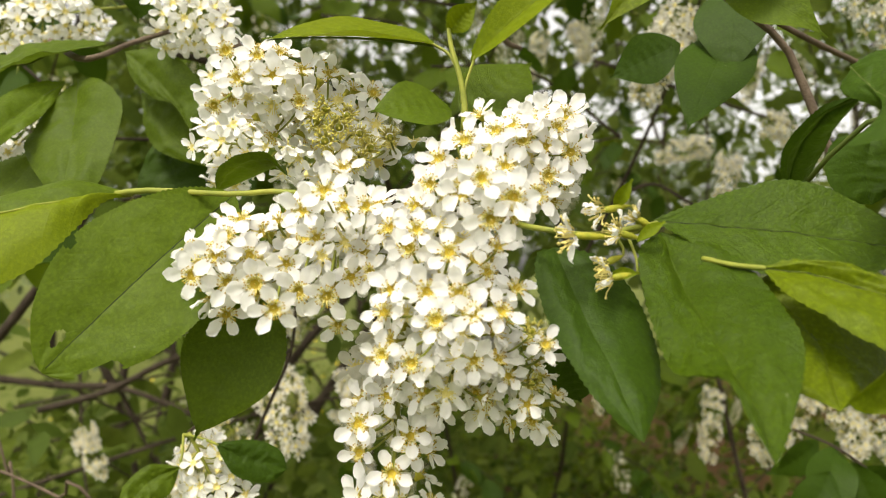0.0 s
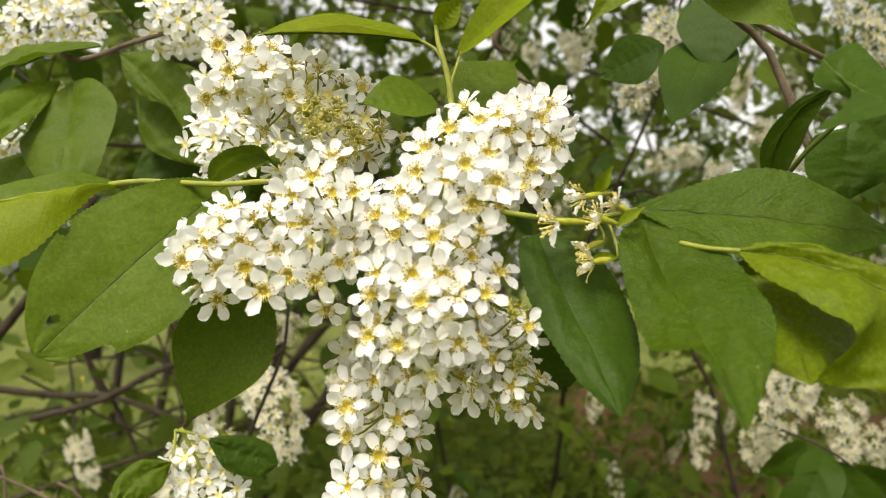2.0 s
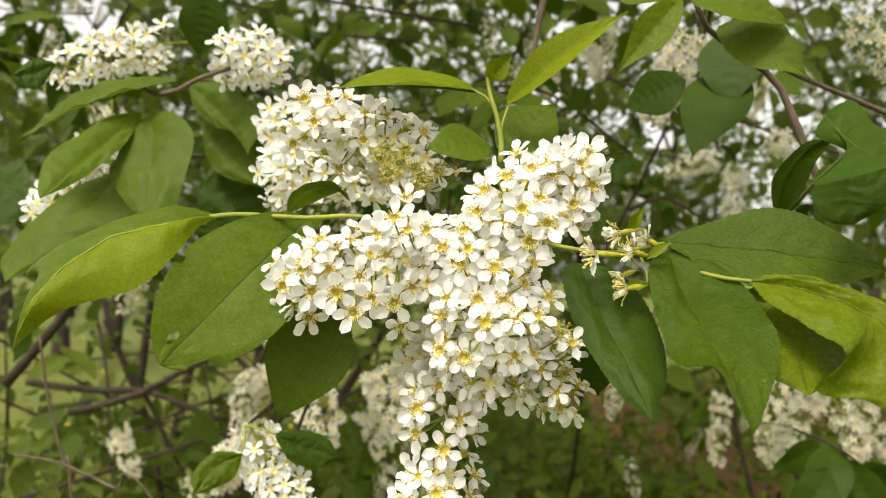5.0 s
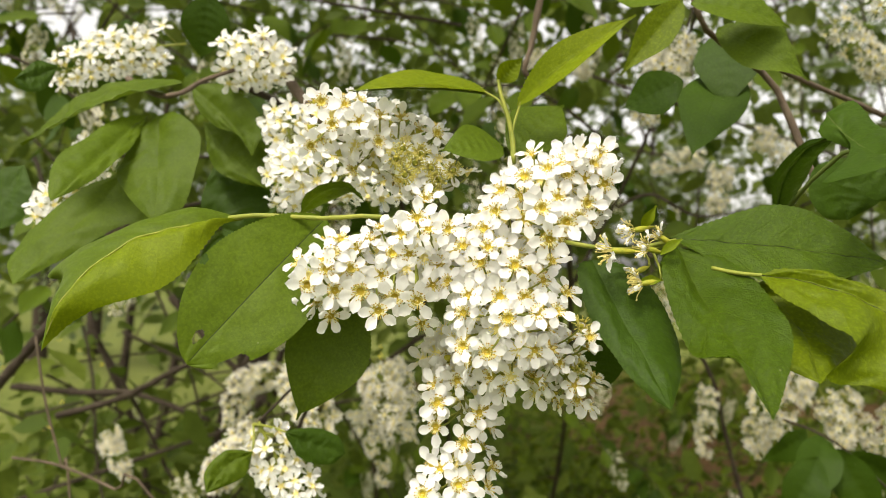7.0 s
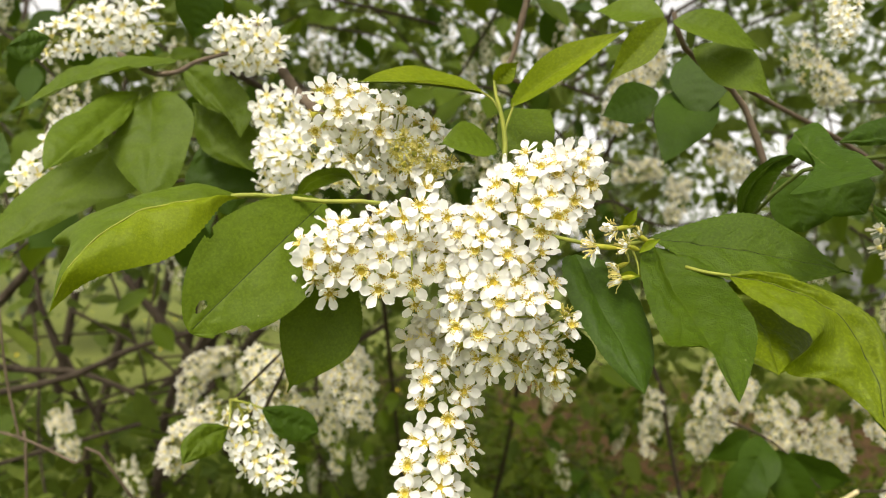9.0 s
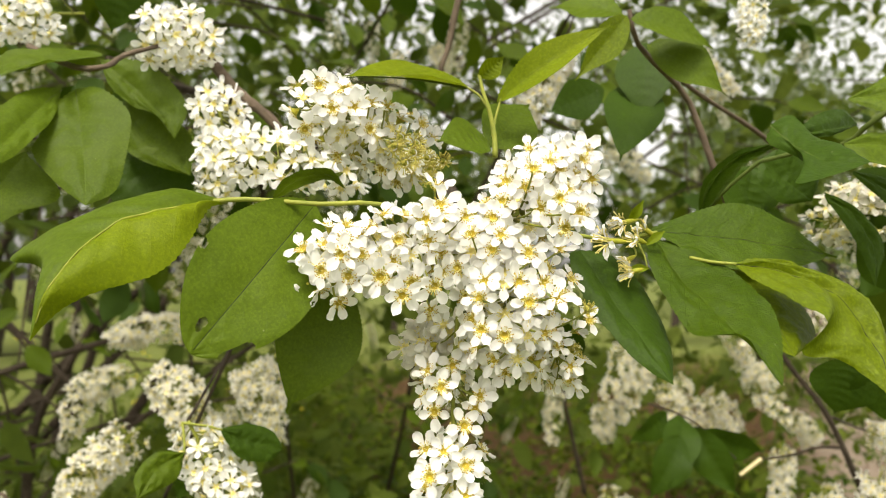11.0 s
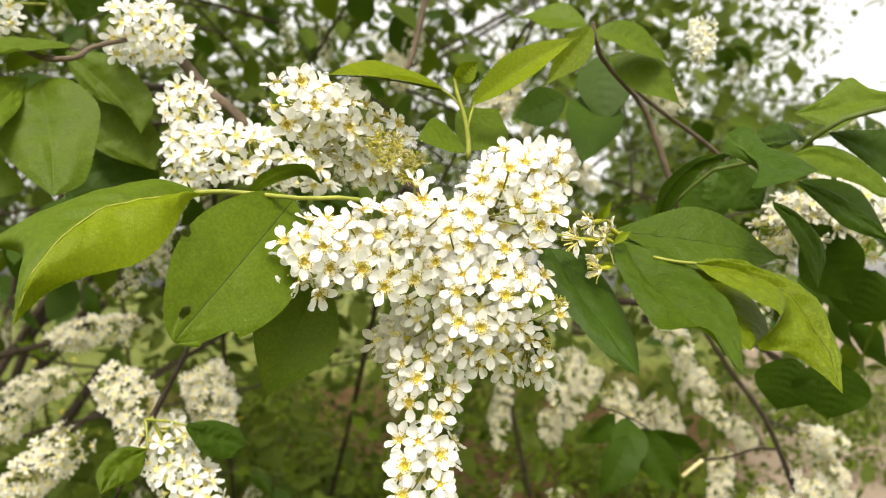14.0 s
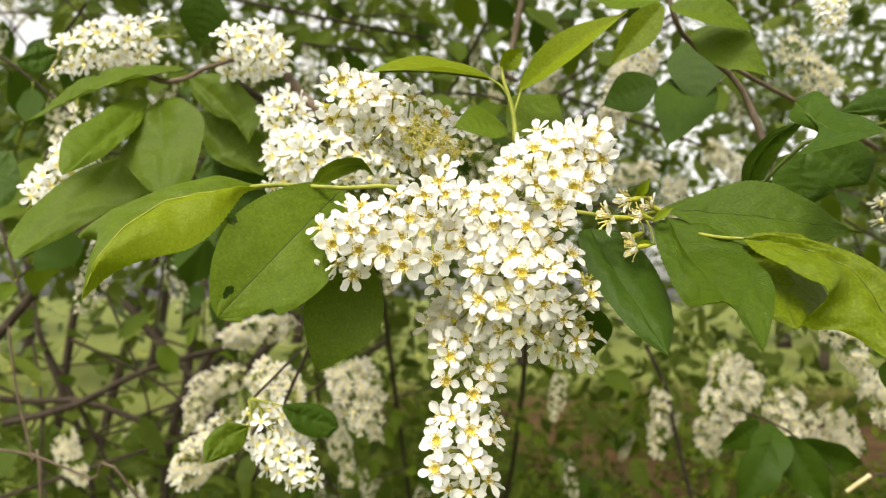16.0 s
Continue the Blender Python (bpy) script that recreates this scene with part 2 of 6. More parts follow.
def centre_data(sides=10, rings=None):
    """The green-yellow cup in the middle of a flower, with the stub of its stalk."""
    rings = rings or [(-0.0022, 0.0004), (-0.0012, 0.0009), (-0.0003, 0.0015), (0.0005, 0.0021), (0.0006, 0.0017), (-0.0001, 0.0011), (-0.0005, 0.0003)]
    verts = [(r * math.cos(2 * math.pi * k / sides), r * math.sin(2 * math.pi * k / sides), z) for z, r in rings for k in range(sides)]
    faces = [(i * sides + k, i * sides + (k + 1) % sides, (i + 1) * sides + (k + 1) % sides, (i + 1) * sides + k)
             for i in range(len(rings) - 1) for k in range(sides)]
    faces.append(tuple((len(rings) - 1) * sides + k for k in range(sides)))
    return verts, faces


def stamen_data(rng, count=24, reach=0.0025, low=0.15, high=0.9):
    """Fine filaments that spread from the cup's rim, each with its anther, and a pistil."""
    verts, faces = [], []
    for k in range(count + 1):
        a = 2 * math.pi * (k + rng.uniform(-0.3, 0.3)) / count
        if k == count:
            foot, top = Vector((0, 0, -0.0002)), Vector((0.0002, 0.0001, 0.0022))
        else:
            lift, out = rng.uniform(low, high), rng.uniform(0.75, 1.1) * reach
            foot = Vector((math.cos(a), math.sin(a), 0.3)) * 0.0013
            top = foot + Vector((math.cos(a + rng.uniform(-.3, .3)) * math.cos(lift), math.sin(a) * math.cos(lift), math.sin(lift))) * out * 0.75
        mid = foot.lerp(top, 0.55) + Vector((0, 0, 0.0003))
        v, f = tube_data([foot, mid, top], 0.00016, 0.00011, 3)
        base = len(verts)
        verts += v
        faces += [tuple(base + i for i in q) for q in f]
        r, base = (0.00031 if k < count else 0.00028), len(verts)
        verts += [top + Vector(d) * r for d in ((1, 0, 0), (-1, 0, 0), (0, 1, 0), (0, -1, 0), (0, 0, 1), (0, 0, -1))]
        faces += [(base + i, base + j, base + h) for i, j, h in ((0, 2, 4), (2, 1, 4), (1, 3, 4), (3, 0, 4), (2, 0, 5), (1, 2, 5), (3, 1, 5), (0, 3, 5))]
    return verts, faces


flower_rng = random.Random(11)
PETALS = [mesh_of("petal", *petal_data(flower_rng), PETAL) for _ in range(6)]
CUP = mesh_of("flower", *centre_data(), CENTRE)
CUP.materials.append(CENTRE_RING)
CUP.polygons.foreach_set("material_index", [1 if 40 <= i < 60 else 0 for i in range(len(CUP.polygons))])
STAMENS = []
for k in range(4):
    sv, sf = stamen_data(flower_rng)
    tuft = mesh_of("stamen_tuft", sv, sf, FILAMENT)
    tuft.materials.append(STAMEN)
    tuft.polygons.foreach_set("material_index", [1 if i % 16 >= 8 else 0 for i in range(len(sf))])
    STAMENS.append(tuft)
SPENT_CUP = mesh_of("spent_flower", *centre_data(10, [(-0.0022, 0.0004), (-0.0012, 0.0009), (0.0, 0.0010), (0.0005, 0.0008), (0.0008, 0.0004), (0.0009, 0.0002)]), POD)
SPENT_STAMENS = [mesh_of("stamen_tuft", *stamen_data(flower_rng, 44, 0.0032, 0.5, 1.7), GREENISH) for _ in range(3)]
PALE_STAMENS = [mesh_of("stamen_tuft", *stamen_data(flower_rng, 18, 0.0032, 0.5, 1.6), FILAMENT_PALE) for _ in range(3)]


def joined(pieces):
    verts, faces = [], []
    for (v, f), m in pieces:
        base = len(verts)
        verts += [m @ Vector(p) for p in v]
        faces += [tuple(base + i for i in q) for q in f]
    return verts, faces


def petal_pose(rng, k, lift):
    return pose(0, 0, 0.0004, 0, 0, 72 * k + rng.uniform(-9, 9)) @ pose(0, 0, 0, rng.uniform(-10, 10), -lift + rng.uniform(-14, 12), 0)


def small_flower(rng):
    """Five petals in one mesh, for flowers further off."""
    return joined([(petal_data(rng, nu=5, nv=4), petal_pose(rng, k, rng.uniform(0, 25))) for k in range(5)])


def small_flower_mesh(petal_material_used):
    """Petals and the yellow heart in one mesh with two materials."""
    pv, pf = small_flower(flower_rng)
    hv, hf = joined([(centre_data(6), Matrix()), (stamen_data(flower_rng, 8), Matrix())])
    me = mesh_of("flower", list(pv) + list(hv), list(pf) + [tuple(len(pv) + i for i in q) for q in hf], petal_material_used)
    me.materials.append(FILAMENT)
    me.polygons.foreach_set("material_index", [0] * len(pf) + [1] * len(hf))
    return me


def packed_flower_mesh():
    """A whole flower in one mesh, for those deep inside a near raceme."""
    lift = flower_rng.uniform(0, 22)
    pv, pf = joined([(petal_data(flower_rng, nu=6, nv=4), petal_pose(flower_rng, k, lift)) for k in range(5)])
    hv, hf = joined([(centre_data(8), Matrix()), (stamen_data(flower_rng, 16), Matrix())])
    me = mesh_of("flower", list(pv) + list(hv), list(pf) + [tuple(len(pv) + i for i in q) for q in hf], PETAL)
    me.materials.append(FILAMENT)
    me.polygons.foreach_set("material_index", [0] * len(pf) + [1] * len(hf))
    return me


PACKED = [packed_flower_mesh() for _ in range(8)]
COROLLAS = [small_flower_mesh(PETAL) for _ in range(6)]
CREAM_COROLLAS = [small_flower_mesh(PETAL_CREAM_SHADED) for _ in range(6)]


def flower(parent, base, at, normal, rng, size=1.0, spent=False):
    """One near flower under its raceme: cup, five petals, stamens."""
    m = frame_on(Vector(at) - base, normal, (rng.uniform(-1, 1), rng.uniform(-1, 1), rng.uniform(-1, 1))) @ Matrix.Scale(size, 4)
    if spent:
        cup = part("spent_flower", SPENT_CUP, parent, m @ Matrix.Scale(1.25, 4), "spent green-yellow flower without petals")
        part("stamen_tuft", rng.choice(SPENT_STAMENS), cup)
        return cup
    cup = part("flower", CUP, parent, m)
    lift = rng.uniform(-4, 24)
    for k in range(5):
        part("petal", rng.choice(PETALS), cup, petal_pose(rng, k, lift) @ Matrix.Scale(rng.uniform(0.88, 1.08), 4))
    part("stamen_tuft", rng.choice(STAMENS), cup, pose(0, 0, 0, 0, 0, rng.uniform(0, 360)))
    return cup


def withered_flower(parent, base, mouth, foot, rng, size, petals):
    """A withering flower: a pointed yellow-green pod from foot to mouth, a loose tuft and a few narrow petals."""
    along = mouth - foot
    pod = [(1 - u) * along.length * -1 for u in (0.0, 0.15, 0.4, 0.7, 0.92, 1.0)]
    ring = [0.0002, 0.0005, 0.0009, 0.0011, 0.0009, 0.0005]
    top = part("withered_flower", mesh_of("withered_flower", *centre_data(10, list(zip(pod, ring))), POD), parent, frame_on(mouth - base, along.normalized(), (0, 0, 1)), "withered flower with narrow petals")
    for k in range(petals):
        m = pose(0, 0, 0, 0, 0, 360 / petals * k + rng.uniform(-25, 25)) @ pose(0, 0, 0, rng.uniform(-35, 35), rng.uniform(-60, 5), 0)
        part("petal", rng.choice(PETALS), top, m @ Matrix.Diagonal((1.05 * size, 0.72 * size, 1.4 * size, 1.0)))
    part("stamen_tuft", rng.choice(PALE_STAMENS), top, Matrix.Scale(1.7 * size, 4))


def nearest_on(line, p):
    return min(line, key=lambda q: (q - p).length_squared)


EYE = Vector((-0.03, -0.02, 1.51))


def raceme(label, axis, seen=(), fill=0, radius=0.017, seed=1, spent=0, near=True, size=1.0, group="flower racemes", lift=0.3, face=0.8, cream=False, pack=0):
    """A raceme: a green stalk along axis with short side stalks, each with a flower. seen: the places of the flowers in front;
    fill: how many more stand round the stalk; pack: how many more are crowded deep inside."""
    rng = random.Random(seed)
    line = bezier(axis, 16)
    base = line[0]
    top = thing("flower_raceme", base, label, "flower cluster", group)
    wood = [(tube_data([p - base for p in line], 0.0011 * size, 0.0005 * size, 6), Matrix())]
    spots = [Vector(p) for p in seen]
    fixed = len(spots)
    tries = 0
    while len(spots) < fixed + fill and tries < fill * 40:
        tries += 1
        k = rng.randrange(2, len(line))
        ahead = (line[k] - line[k - 1]).normalized()
        out = Vector((rng.gauss(0, 1), rng.gauss(0, 1), rng.gauss(0, 1)))
        out = (out - ahead * out.dot(ahead)).normalized()
        taper = 1.0 if k < 12 else 1.0 - 0.11 * (k - 11)
        p = line[k] + out * radius * taper * rng.uniform(0.75, 1.05) + ahead * rng.uniform(0, 0.006)
        if (p - line[k]).dot((EYE - p).normalized()) > (0.004 if fixed and near else 0.02):
            continue
        if all((p - q).length > (0.0062 if cream else 0.0072) * size for q in spots) and all((p - q).length > 0.011 for q in spots[:spent]):
            spots.append(p)
    outer, tries = len(spots), 0
    while len(spots) < outer + pack and tries < pack * 60:
        tries += 1
        k = rng.randrange(1, len(line))
        out = Vector((rng.gauss(0, 1), rng.gauss(0, 1), rng.gauss(0, 1))).normalized()
        p = line[k] + out * radius * rng.uniform(0.15, 0.7)
        if all((p - c).length > 0.0056 for c in spots) and all((p - c).dot(EYE - c) < 0 or (p - c).length > 0.009 for c in spots[:fixed]) and all((p - c).length > 0.013 for c in spots[:spent]):
            spots.append(p)
    for i, p in enumerate(spots):
        q = nearest_on(line, p)
        out = (p - q).normalized() if (p - q).length > 1e-4 else Vector((0, -1, 0))
        view = (EYE - p).normalized()
        normal = out * 1.0 + view * (face if i < fixed else 0.35) + Vector((rng.gauss(0, 0.2), rng.gauss(0, 0.2), lift + rng.gauss(0, 0.2)))
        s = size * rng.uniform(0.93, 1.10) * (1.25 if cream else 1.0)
        if i >= outer:
            normal = out * 0.7 + view * 0.8 + Vector((rng.gauss(0, 0.3), rng.gauss(0, 0.3), rng.gauss(0, 0.3)))
            part("flower", rng.choice(PACKED), top, frame_on(p - base, normal, (rng.uniform(-1, 1), rng.uniform(-1, 1), 0.3)) @ Matrix.Scale(s * 0.95, 4))
        elif near:
            flower(top, base, p, normal, rng, s, i < spent)
        else:
            m = frame_on(p - base, normal, (rng.uniform(-1, 1), rng.uniform(-1, 1), 0.3)) @ Matrix.Scale(s, 4)
            part("flower", rng.choice(CREAM_COROLLAS if cream else COROLLAS), top, m)
        foot = p - normal.normalized() * 0.0022 * s
        root = nearest_on(line, q.lerp(foot, 0.2) + (line[0] - line[-1]).normalized() * 0.004)
        way = bezier([root - base, root.lerp(foot, 0.6) - base + Vector((0, 0, -0.001)), foot - base], 4)
        if near and i < outer:
            part("pedicel", tube("pedicel", way, 0.00045, 0.0004, STALK, 4), top)
        else:
            wood.append((tube_data(way, 0.0005, 0.0004, 3), Matrix()))
    part("stalk", mesh_of("stalk", *joined(wood), STALK), top)
    return top


# ---- leaves ----


def leaf_outline(u, wide=0.86, tail=0.09):
    """Half the width at u along a bird cherry leaf, 1 at its widest: rounded base, short drawn-out tip."""
    if tail == 0:
        return max(0.0, math.sin(math.pi * min(1.0, u) ** wide)) ** 0.6
    body = math.sin(math.pi * min(1.0, u / 0.94) ** wide) ** 0.72 if u < 0.94 else 0.0
    tip = tail * max(0.0, 1 - abs(u - 0.90) / 0.10)
    return max(body, tip if u > 0.88 else 0.0)


def leaf_data(length, width, arch=0.06, fold=0.15, wave=0.02, teeth=True, seed=0, nu=72, nv=10, curl=0.0, holes=(), sweep=0.0, twist=0.0, point=0.4, tip_drop=0.0, wide=1.0, left=1.0, right=1.0, cut=0.0, tail=0.09, quilt=0.0004, crumple=0.0, pinch=(0.0, 1.0)):
    """A leaf from x = 0 to length: arched along, folded along the midrib, wavy at the edge, finely toothed. holes: eaten spots (u, v, r)."""
    rng = random.Random(seed)
    phase, phase2 = rng.uniform(0, 6), rng.uniform(0, 6)
    verts, uvs, faces = [], [], []
    for i in range(nu + 1):
        u = i / nu
        k = max(0.0, (u - 0.45) / 0.55)
        half = max(width / 2 * leaf_outline(u, wide, tail) * (1 - point * 0.8 * k * k * (3 - 2 * k)), 0.0004)
        tooth = (0.00045 if i % 2 else 0.0) if teeth and 0.04 < u < 0.96 else 0.0
        for j in range(nv + 1):
            v = 2 * j / nv - 1
            share = left * (1 - cut * min(1, max(0, (u - 0.54) / 0.12))) * (pinch[1] + (1 - pinch[1]) * min(1, max(0, (u - pinch[0]) / 0.16 + 0.5))) if v < 0 else right
            w = v * share * (half + (tooth if abs(v) > 0.99 else 0.0))
            z = arch * length * 4 * u * (1 - u) + fold * abs(w) - curl * v * v * half
            z += wave * width * abs(v) ** 1.5 * math.sin(9 * u + phase + (2 if v > 0 else 0)) + 0.4 * wave * width * math.sin(17 * u + phase2) * v * v
            z += twist * w * (u - 0.3) - tip_drop * length * u ** 3
            z += quilt * math.sin(50 * (u - 0.22 * abs(v))) * (1 - abs(v)) * (abs(v) > 0.01)
            z += crumple * (noise.noise((9 * u + seed, 2.4 * v, 0.5 * seed)) + 0.5 * noise.noise((21 * u, 5 * v + seed, 1.7))) * min(1.0, 4 * u)
            verts.append((length * u - (0.0003 if tooth and abs(v) > 0.99 else 0), w + sweep * length * 4 * u * (1 - u), z))
            uvs.append((u, 0.5 + 0.5 * v))
    for i in range(nu):
        for j in range(nv):
            uc, vc = (i + 0.5) / nu, 2 * (j + 0.5) / nv - 1
            if any(((uc - hu) * 3.4) ** 2 + (vc - hv) ** 2 < hr * hr for hu, hv, hr in holes):
                continue
            a = i * (nv + 1) + j
            faces.append((a, a + nv + 1, a + nv + 2, a + 1))
    return verts, faces, uvs


def leaf(parent, origin, base, tip, width, lean=(0, 0, 0), material=None, label="", rib=True, rib_material=None, rib_rise=-0.0006, rib_size=0.0006, **shape):
    """A leaf under a shoot: from base to tip, facing the open side, leaned by lean."""
    base, tip = Vector(base), Vector(tip)
    normal = (EYE - base.lerp(tip, 0.5)).normalized() + Vector(lean)
    length = (tip - base).length
    m = frame_on(base - origin, normal, tip - base)
    x = (tip - base).normalized()
    z = (normal - x * normal.dot(x)).normalized()
    m = Matrix((x, z.cross(x), z)).transposed().to_4x4()
    m.translation = base - origin
    v, f, uv = leaf_data(length, width, **shape)
    ob = part("leaf", mesh_of("leaf", v, f, material or LEAF, True, uv), parent, m, label)
    if rib:
        nv = shape.get("nv", 10)
        spine = [Vector(v[k]) + Vector((0, 0, rib_rise)) for k in range(nv // 2, len(v) - 2 * (nv + 1), 2 * (nv + 1))]
        part("midrib", tube("midrib", spine, rib_size, 0.0002, rib_material or RIB, 5), ob)
    return ob


def spread(points, n):
    """n + 1 points at even steps along a smooth line through the given ones."""
    fine = bezier(points, 60)
    run = [0.0]
    for a, b in zip(fine, fine[1:]):
        run.append(run[-1] + (b - a).length)
    at = np.linspace(0, run[-1], n + 1)
    return [Vector(c) for c in np.stack([np.interp(at, run, [p[k] for p in fine]) for k in range(3)], 1)]


def shaped_leaf(parent, origin, rib, near_edge, far_edge, material, label="", seed=0, crumple=0.001, belly=0.0012, quilt=0.00012, nu=64, nv=9, rib_material=None, rib_rise=-0.0005, rib_size=0.0005, midrib=True, far_material=None):
    """A bent or folded leaf between its midrib and its two edges: each half swells a little, wrinkles and ends in fine
    teeth. far_material: greener other face of the far half, with the fold's shade put into its colour."""
    spine, sides = spread(rib, nu), (spread(near_edge, nu), spread(far_edge, nu))
    base = spine[0]
    verts, uvs, faces = [], [], []
    for i in range(nu + 1):
        u = i / nu
        ahead = spine[min(i + 1, nu)] - spine[max(i - 1, 0)]
        normal = ahead.cross(sides[1][i] - sides[0][i])
        normal = normal.normalized() if normal.length > 1e-9 else Vector((0, -1, 0))
        if normal.dot(EYE - spine[i]) < 0:
            normal.negate()
        for j in range(-nv, nv + 1):
            s = abs(j) / nv
            edge = sides[0][i] if j < 0 else sides[1][i]
            reach = edge - spine[i]
            p = spine[i] + reach * s
            if s == 1 and i % 2 and 0.04 < u < 0.97 and reach.length > 0.002:
                p += reach.normalized() * 0.00045 - ahead.normalized() * 0.0003
            fade = min(1.0, 6 * u, 6 * (1 - u))
            rise = belly * 4 * s * (1 - s) + quilt * math.sin(46 * (u - 0.22 * s)) * (1 - s) * (s > 0.01)
            rise += crumple * (noise.noise((8 * u + seed, 2.6 * j / nv, 0.5 * seed)) + 0.5 * noise.noise((21 * u, 6 * j / nv + seed, 1.7)))
            verts.append(p + normal * rise * fade - base)
            uvs.append((u, 0.5 + 0.5 * j / nv))
    w = 2 * nv + 1
    for i in range(nu):
        for j in range(w - 1):
            faces.append((i * w + j, (i + 1) * w + j, (i + 1) * w + j + 1, i * w + j + 1))
    ob = part("leaf", mesh_of("leaf", verts, faces, material, True, uvs), parent, Matrix.Translation(base - origin), label)
    if far_material:
        ob.data.materials.append(far_material)
        ob.data.polygons.foreach_set("material_index", [1 if k % (w - 1) >= nv else 0 for k in range(len(faces))])
    if midrib:
        line = [verts[i * w + nv] + (EYE - base).normalized() * rib_rise for i in range(0, nu - 2, 2)]
        part("midrib", tube("midrib", line, rib_size, 0.0002, rib_material or RIB, 5), ob)
    return ob


def twig(parent, origin, points, r0, r1, material=None, name="twig", rough=0.15, seed=3, sides=8):
    pts = [p - origin for p in bezier(points, 14)]
    return part(name, tube(name, pts, r0, r1, material or BARK, sides, rough, random.Random(seed)), parent)


# leaves further off share a few meshes
leaf_rng = random.Random(5)
FAR_LEAVES = []
for k in range(8):
    fv, ff, fuv = leaf_data(1.0, leaf_rng.uniform(0.45, 0.6), leaf_rng.uniform(-0.06, 0.14), leaf_rng.uniform(0.05, 0.4), 0.04, False, k, 14, 4, twist=leaf_rng.uniform(-0.6, 0.6))
    FAR_LEAVES.append(mesh_of("leaf", fv, ff, (LEAF_SHADED, LEAF, LEAF_SHADED, LEAF)[k % 4], True, fuv))


def leafy_twig(points, count, size, seed, label="twig with green oval leaves", r0=0.0022, r1=0.0012, bare=0.25, material=None, droop=0.25):
    """A twig with leaves along it that hang and turn to the light."""
    rng = random.Random(seed)
    pts = bezier(points, 14)
    origin = pts[0]
    top = thing("leafy_twig", origin, label, "twig", "leafy twigs")
    part("stem", tube("stem", [p - origin for p in pts], r0, r1, material or BARK, 6, 0.2, rng), top)
    for i in range(count):
        t = bare + (1 - bare) * (i + 0.5) / count
        k = min(len(pts) - 1, int(t * (len(pts) - 1)))
        ahead = (pts[min(k + 1, len(pts) - 1)] - pts[k - 1]).normalized()
        side = ahead.cross(Vector((0, 0, 1))).normalized() * (1 if i % 2 else -1)
        way = (ahead * rng.uniform(0.2, 0.9) + side * rng.uniform(0.5, 1.0) + Vector((0, 0, rng.uniform(-0.9, 0.25) - droop))).normalized()
        normal = Vector((rng.gauss(0, 0.4), rng.gauss(-0.4, 0.4), 0.75))
        foot = pts[k] + way * 0.012
        x = way
        z = (normal - x * normal.dot(x)).normalized()
        m = Matrix((x, z.cross(x), z)).transposed().to_4x4()
        m.translation = foot - origin
        s = size * rng.uniform(0.7, 1.15)
        part("leaf", rng.choice(FAR_LEAVES), top, m @ Matrix.Scale(s, 4))
        part("petiole", tube("petiole", [pts[k] - origin, foot - origin + way * 0.004], 0.0008, 0.0006, STALK, 4), top)
    return top


# racemes further off: a stalk and one mass of blossom, a few forms shared by all
far_rng = random.Random(23)


def blossom_mass(rng, length=0.10, radius=0.015, count=46):
    pieces = []
    for k in range(count):
        t = k / count
        a = k * 2.4 + rng.uniform(-0.4, 0.4)
        r = radius * (1.0 if t < 0.65 else 1.0 - 1.9 * (t - 0.65)) * rng.uniform(0.8, 1.1)
        p = Vector((math.cos(a) * r, math.sin(a) * r, -length * (0.1 + 0.9 * t)))
        nrm = Vector((math.cos(a), math.sin(a), rng.uniform(-0.4, 0.5)))
        m = frame_on(p, nrm, (rng.uniform(-1, 1), rng.uniform(-1, 1), 1))
        size = rng.uniform(0.8, 1.05) * (1.0 if t < 0.8 else 0.75)
        for q in range(5):
            pm = m @ pose(0, 0, 0, 0, 0, 72 * q) @ pose(0, 0, 0, 0, rng.uniform(-40, 5), 0) @ Matrix.Scale(size, 4)
            pieces.append((([(0.0008, 0, 0), (0.0035, -0.0024, 0.0004), (0.0066, 0, 0.0002), (0.0035, 0.0024, 0.0004)], [(0, 1, 2, 3)]), pm))
    return joined(pieces)


def heart_mass(rng, length=0.10, radius=0.0145, count=46):
    pieces = []
    for k in range(count):
        t = k / count
        a = k * 2.4
        r = radius * (1.0 if t < 0.65 else 1.0 - 1.9 * (t - 0.65))
        p = Vector((math.cos(a) * r, math.sin(a) * r, -length * (0.1 + 0.9 * t)))
        m = frame_on(p, (math.cos(a), math.sin(a), 0.0)) @ Matrix.Scale(0.0013, 4)
        pieces.append((([(1, 0, 0), (-0.5, 0.87, 0), (-0.5, -0.87, 0), (0, 0, 1.2)], [(0, 1, 3), (1, 2, 3), (2, 0, 3)]), m))
    return joined(pieces)


BLOSSOM = [mesh_of("blossom", *blossom_mass(far_rng, count=c), PETAL_FAR) for c in (40, 46, 34, 50)]
HEARTS = mesh_of("blossom_centre", *heart_mass(far_rng), FILAMENT)
FAR_STALK = mesh_of("stalk", *tube_data([Vector((0.002 * math.sin(2 * k), 0, -0.0125 * k)) for k in range(9)], 0.001, 0.0005, 5), STALK)


def far_raceme(at, hang, length, rng, label="white flower raceme hanging among the leaves", group="distant racemes"):
    """at: the top of its stalk; hang: the way in which it points."""
    m = frame_on(at, -Vector(hang), (rng.uniform(-1, 1), rng.uniform(-1, 1), 0.1)) @ Matrix.Scale(length / 0.10, 4)
    top = new("flower_raceme")
    top.matrix_basis = m
    top.empty_display_size = 0.01
    tagged(top, label, "flower cluster", group)
    part("stalk", FAR_STALK, top)
    part("blossom", rng.choice(BLOSSOM), top)
    part("blossom_centre", HEARTS, top)
    return top


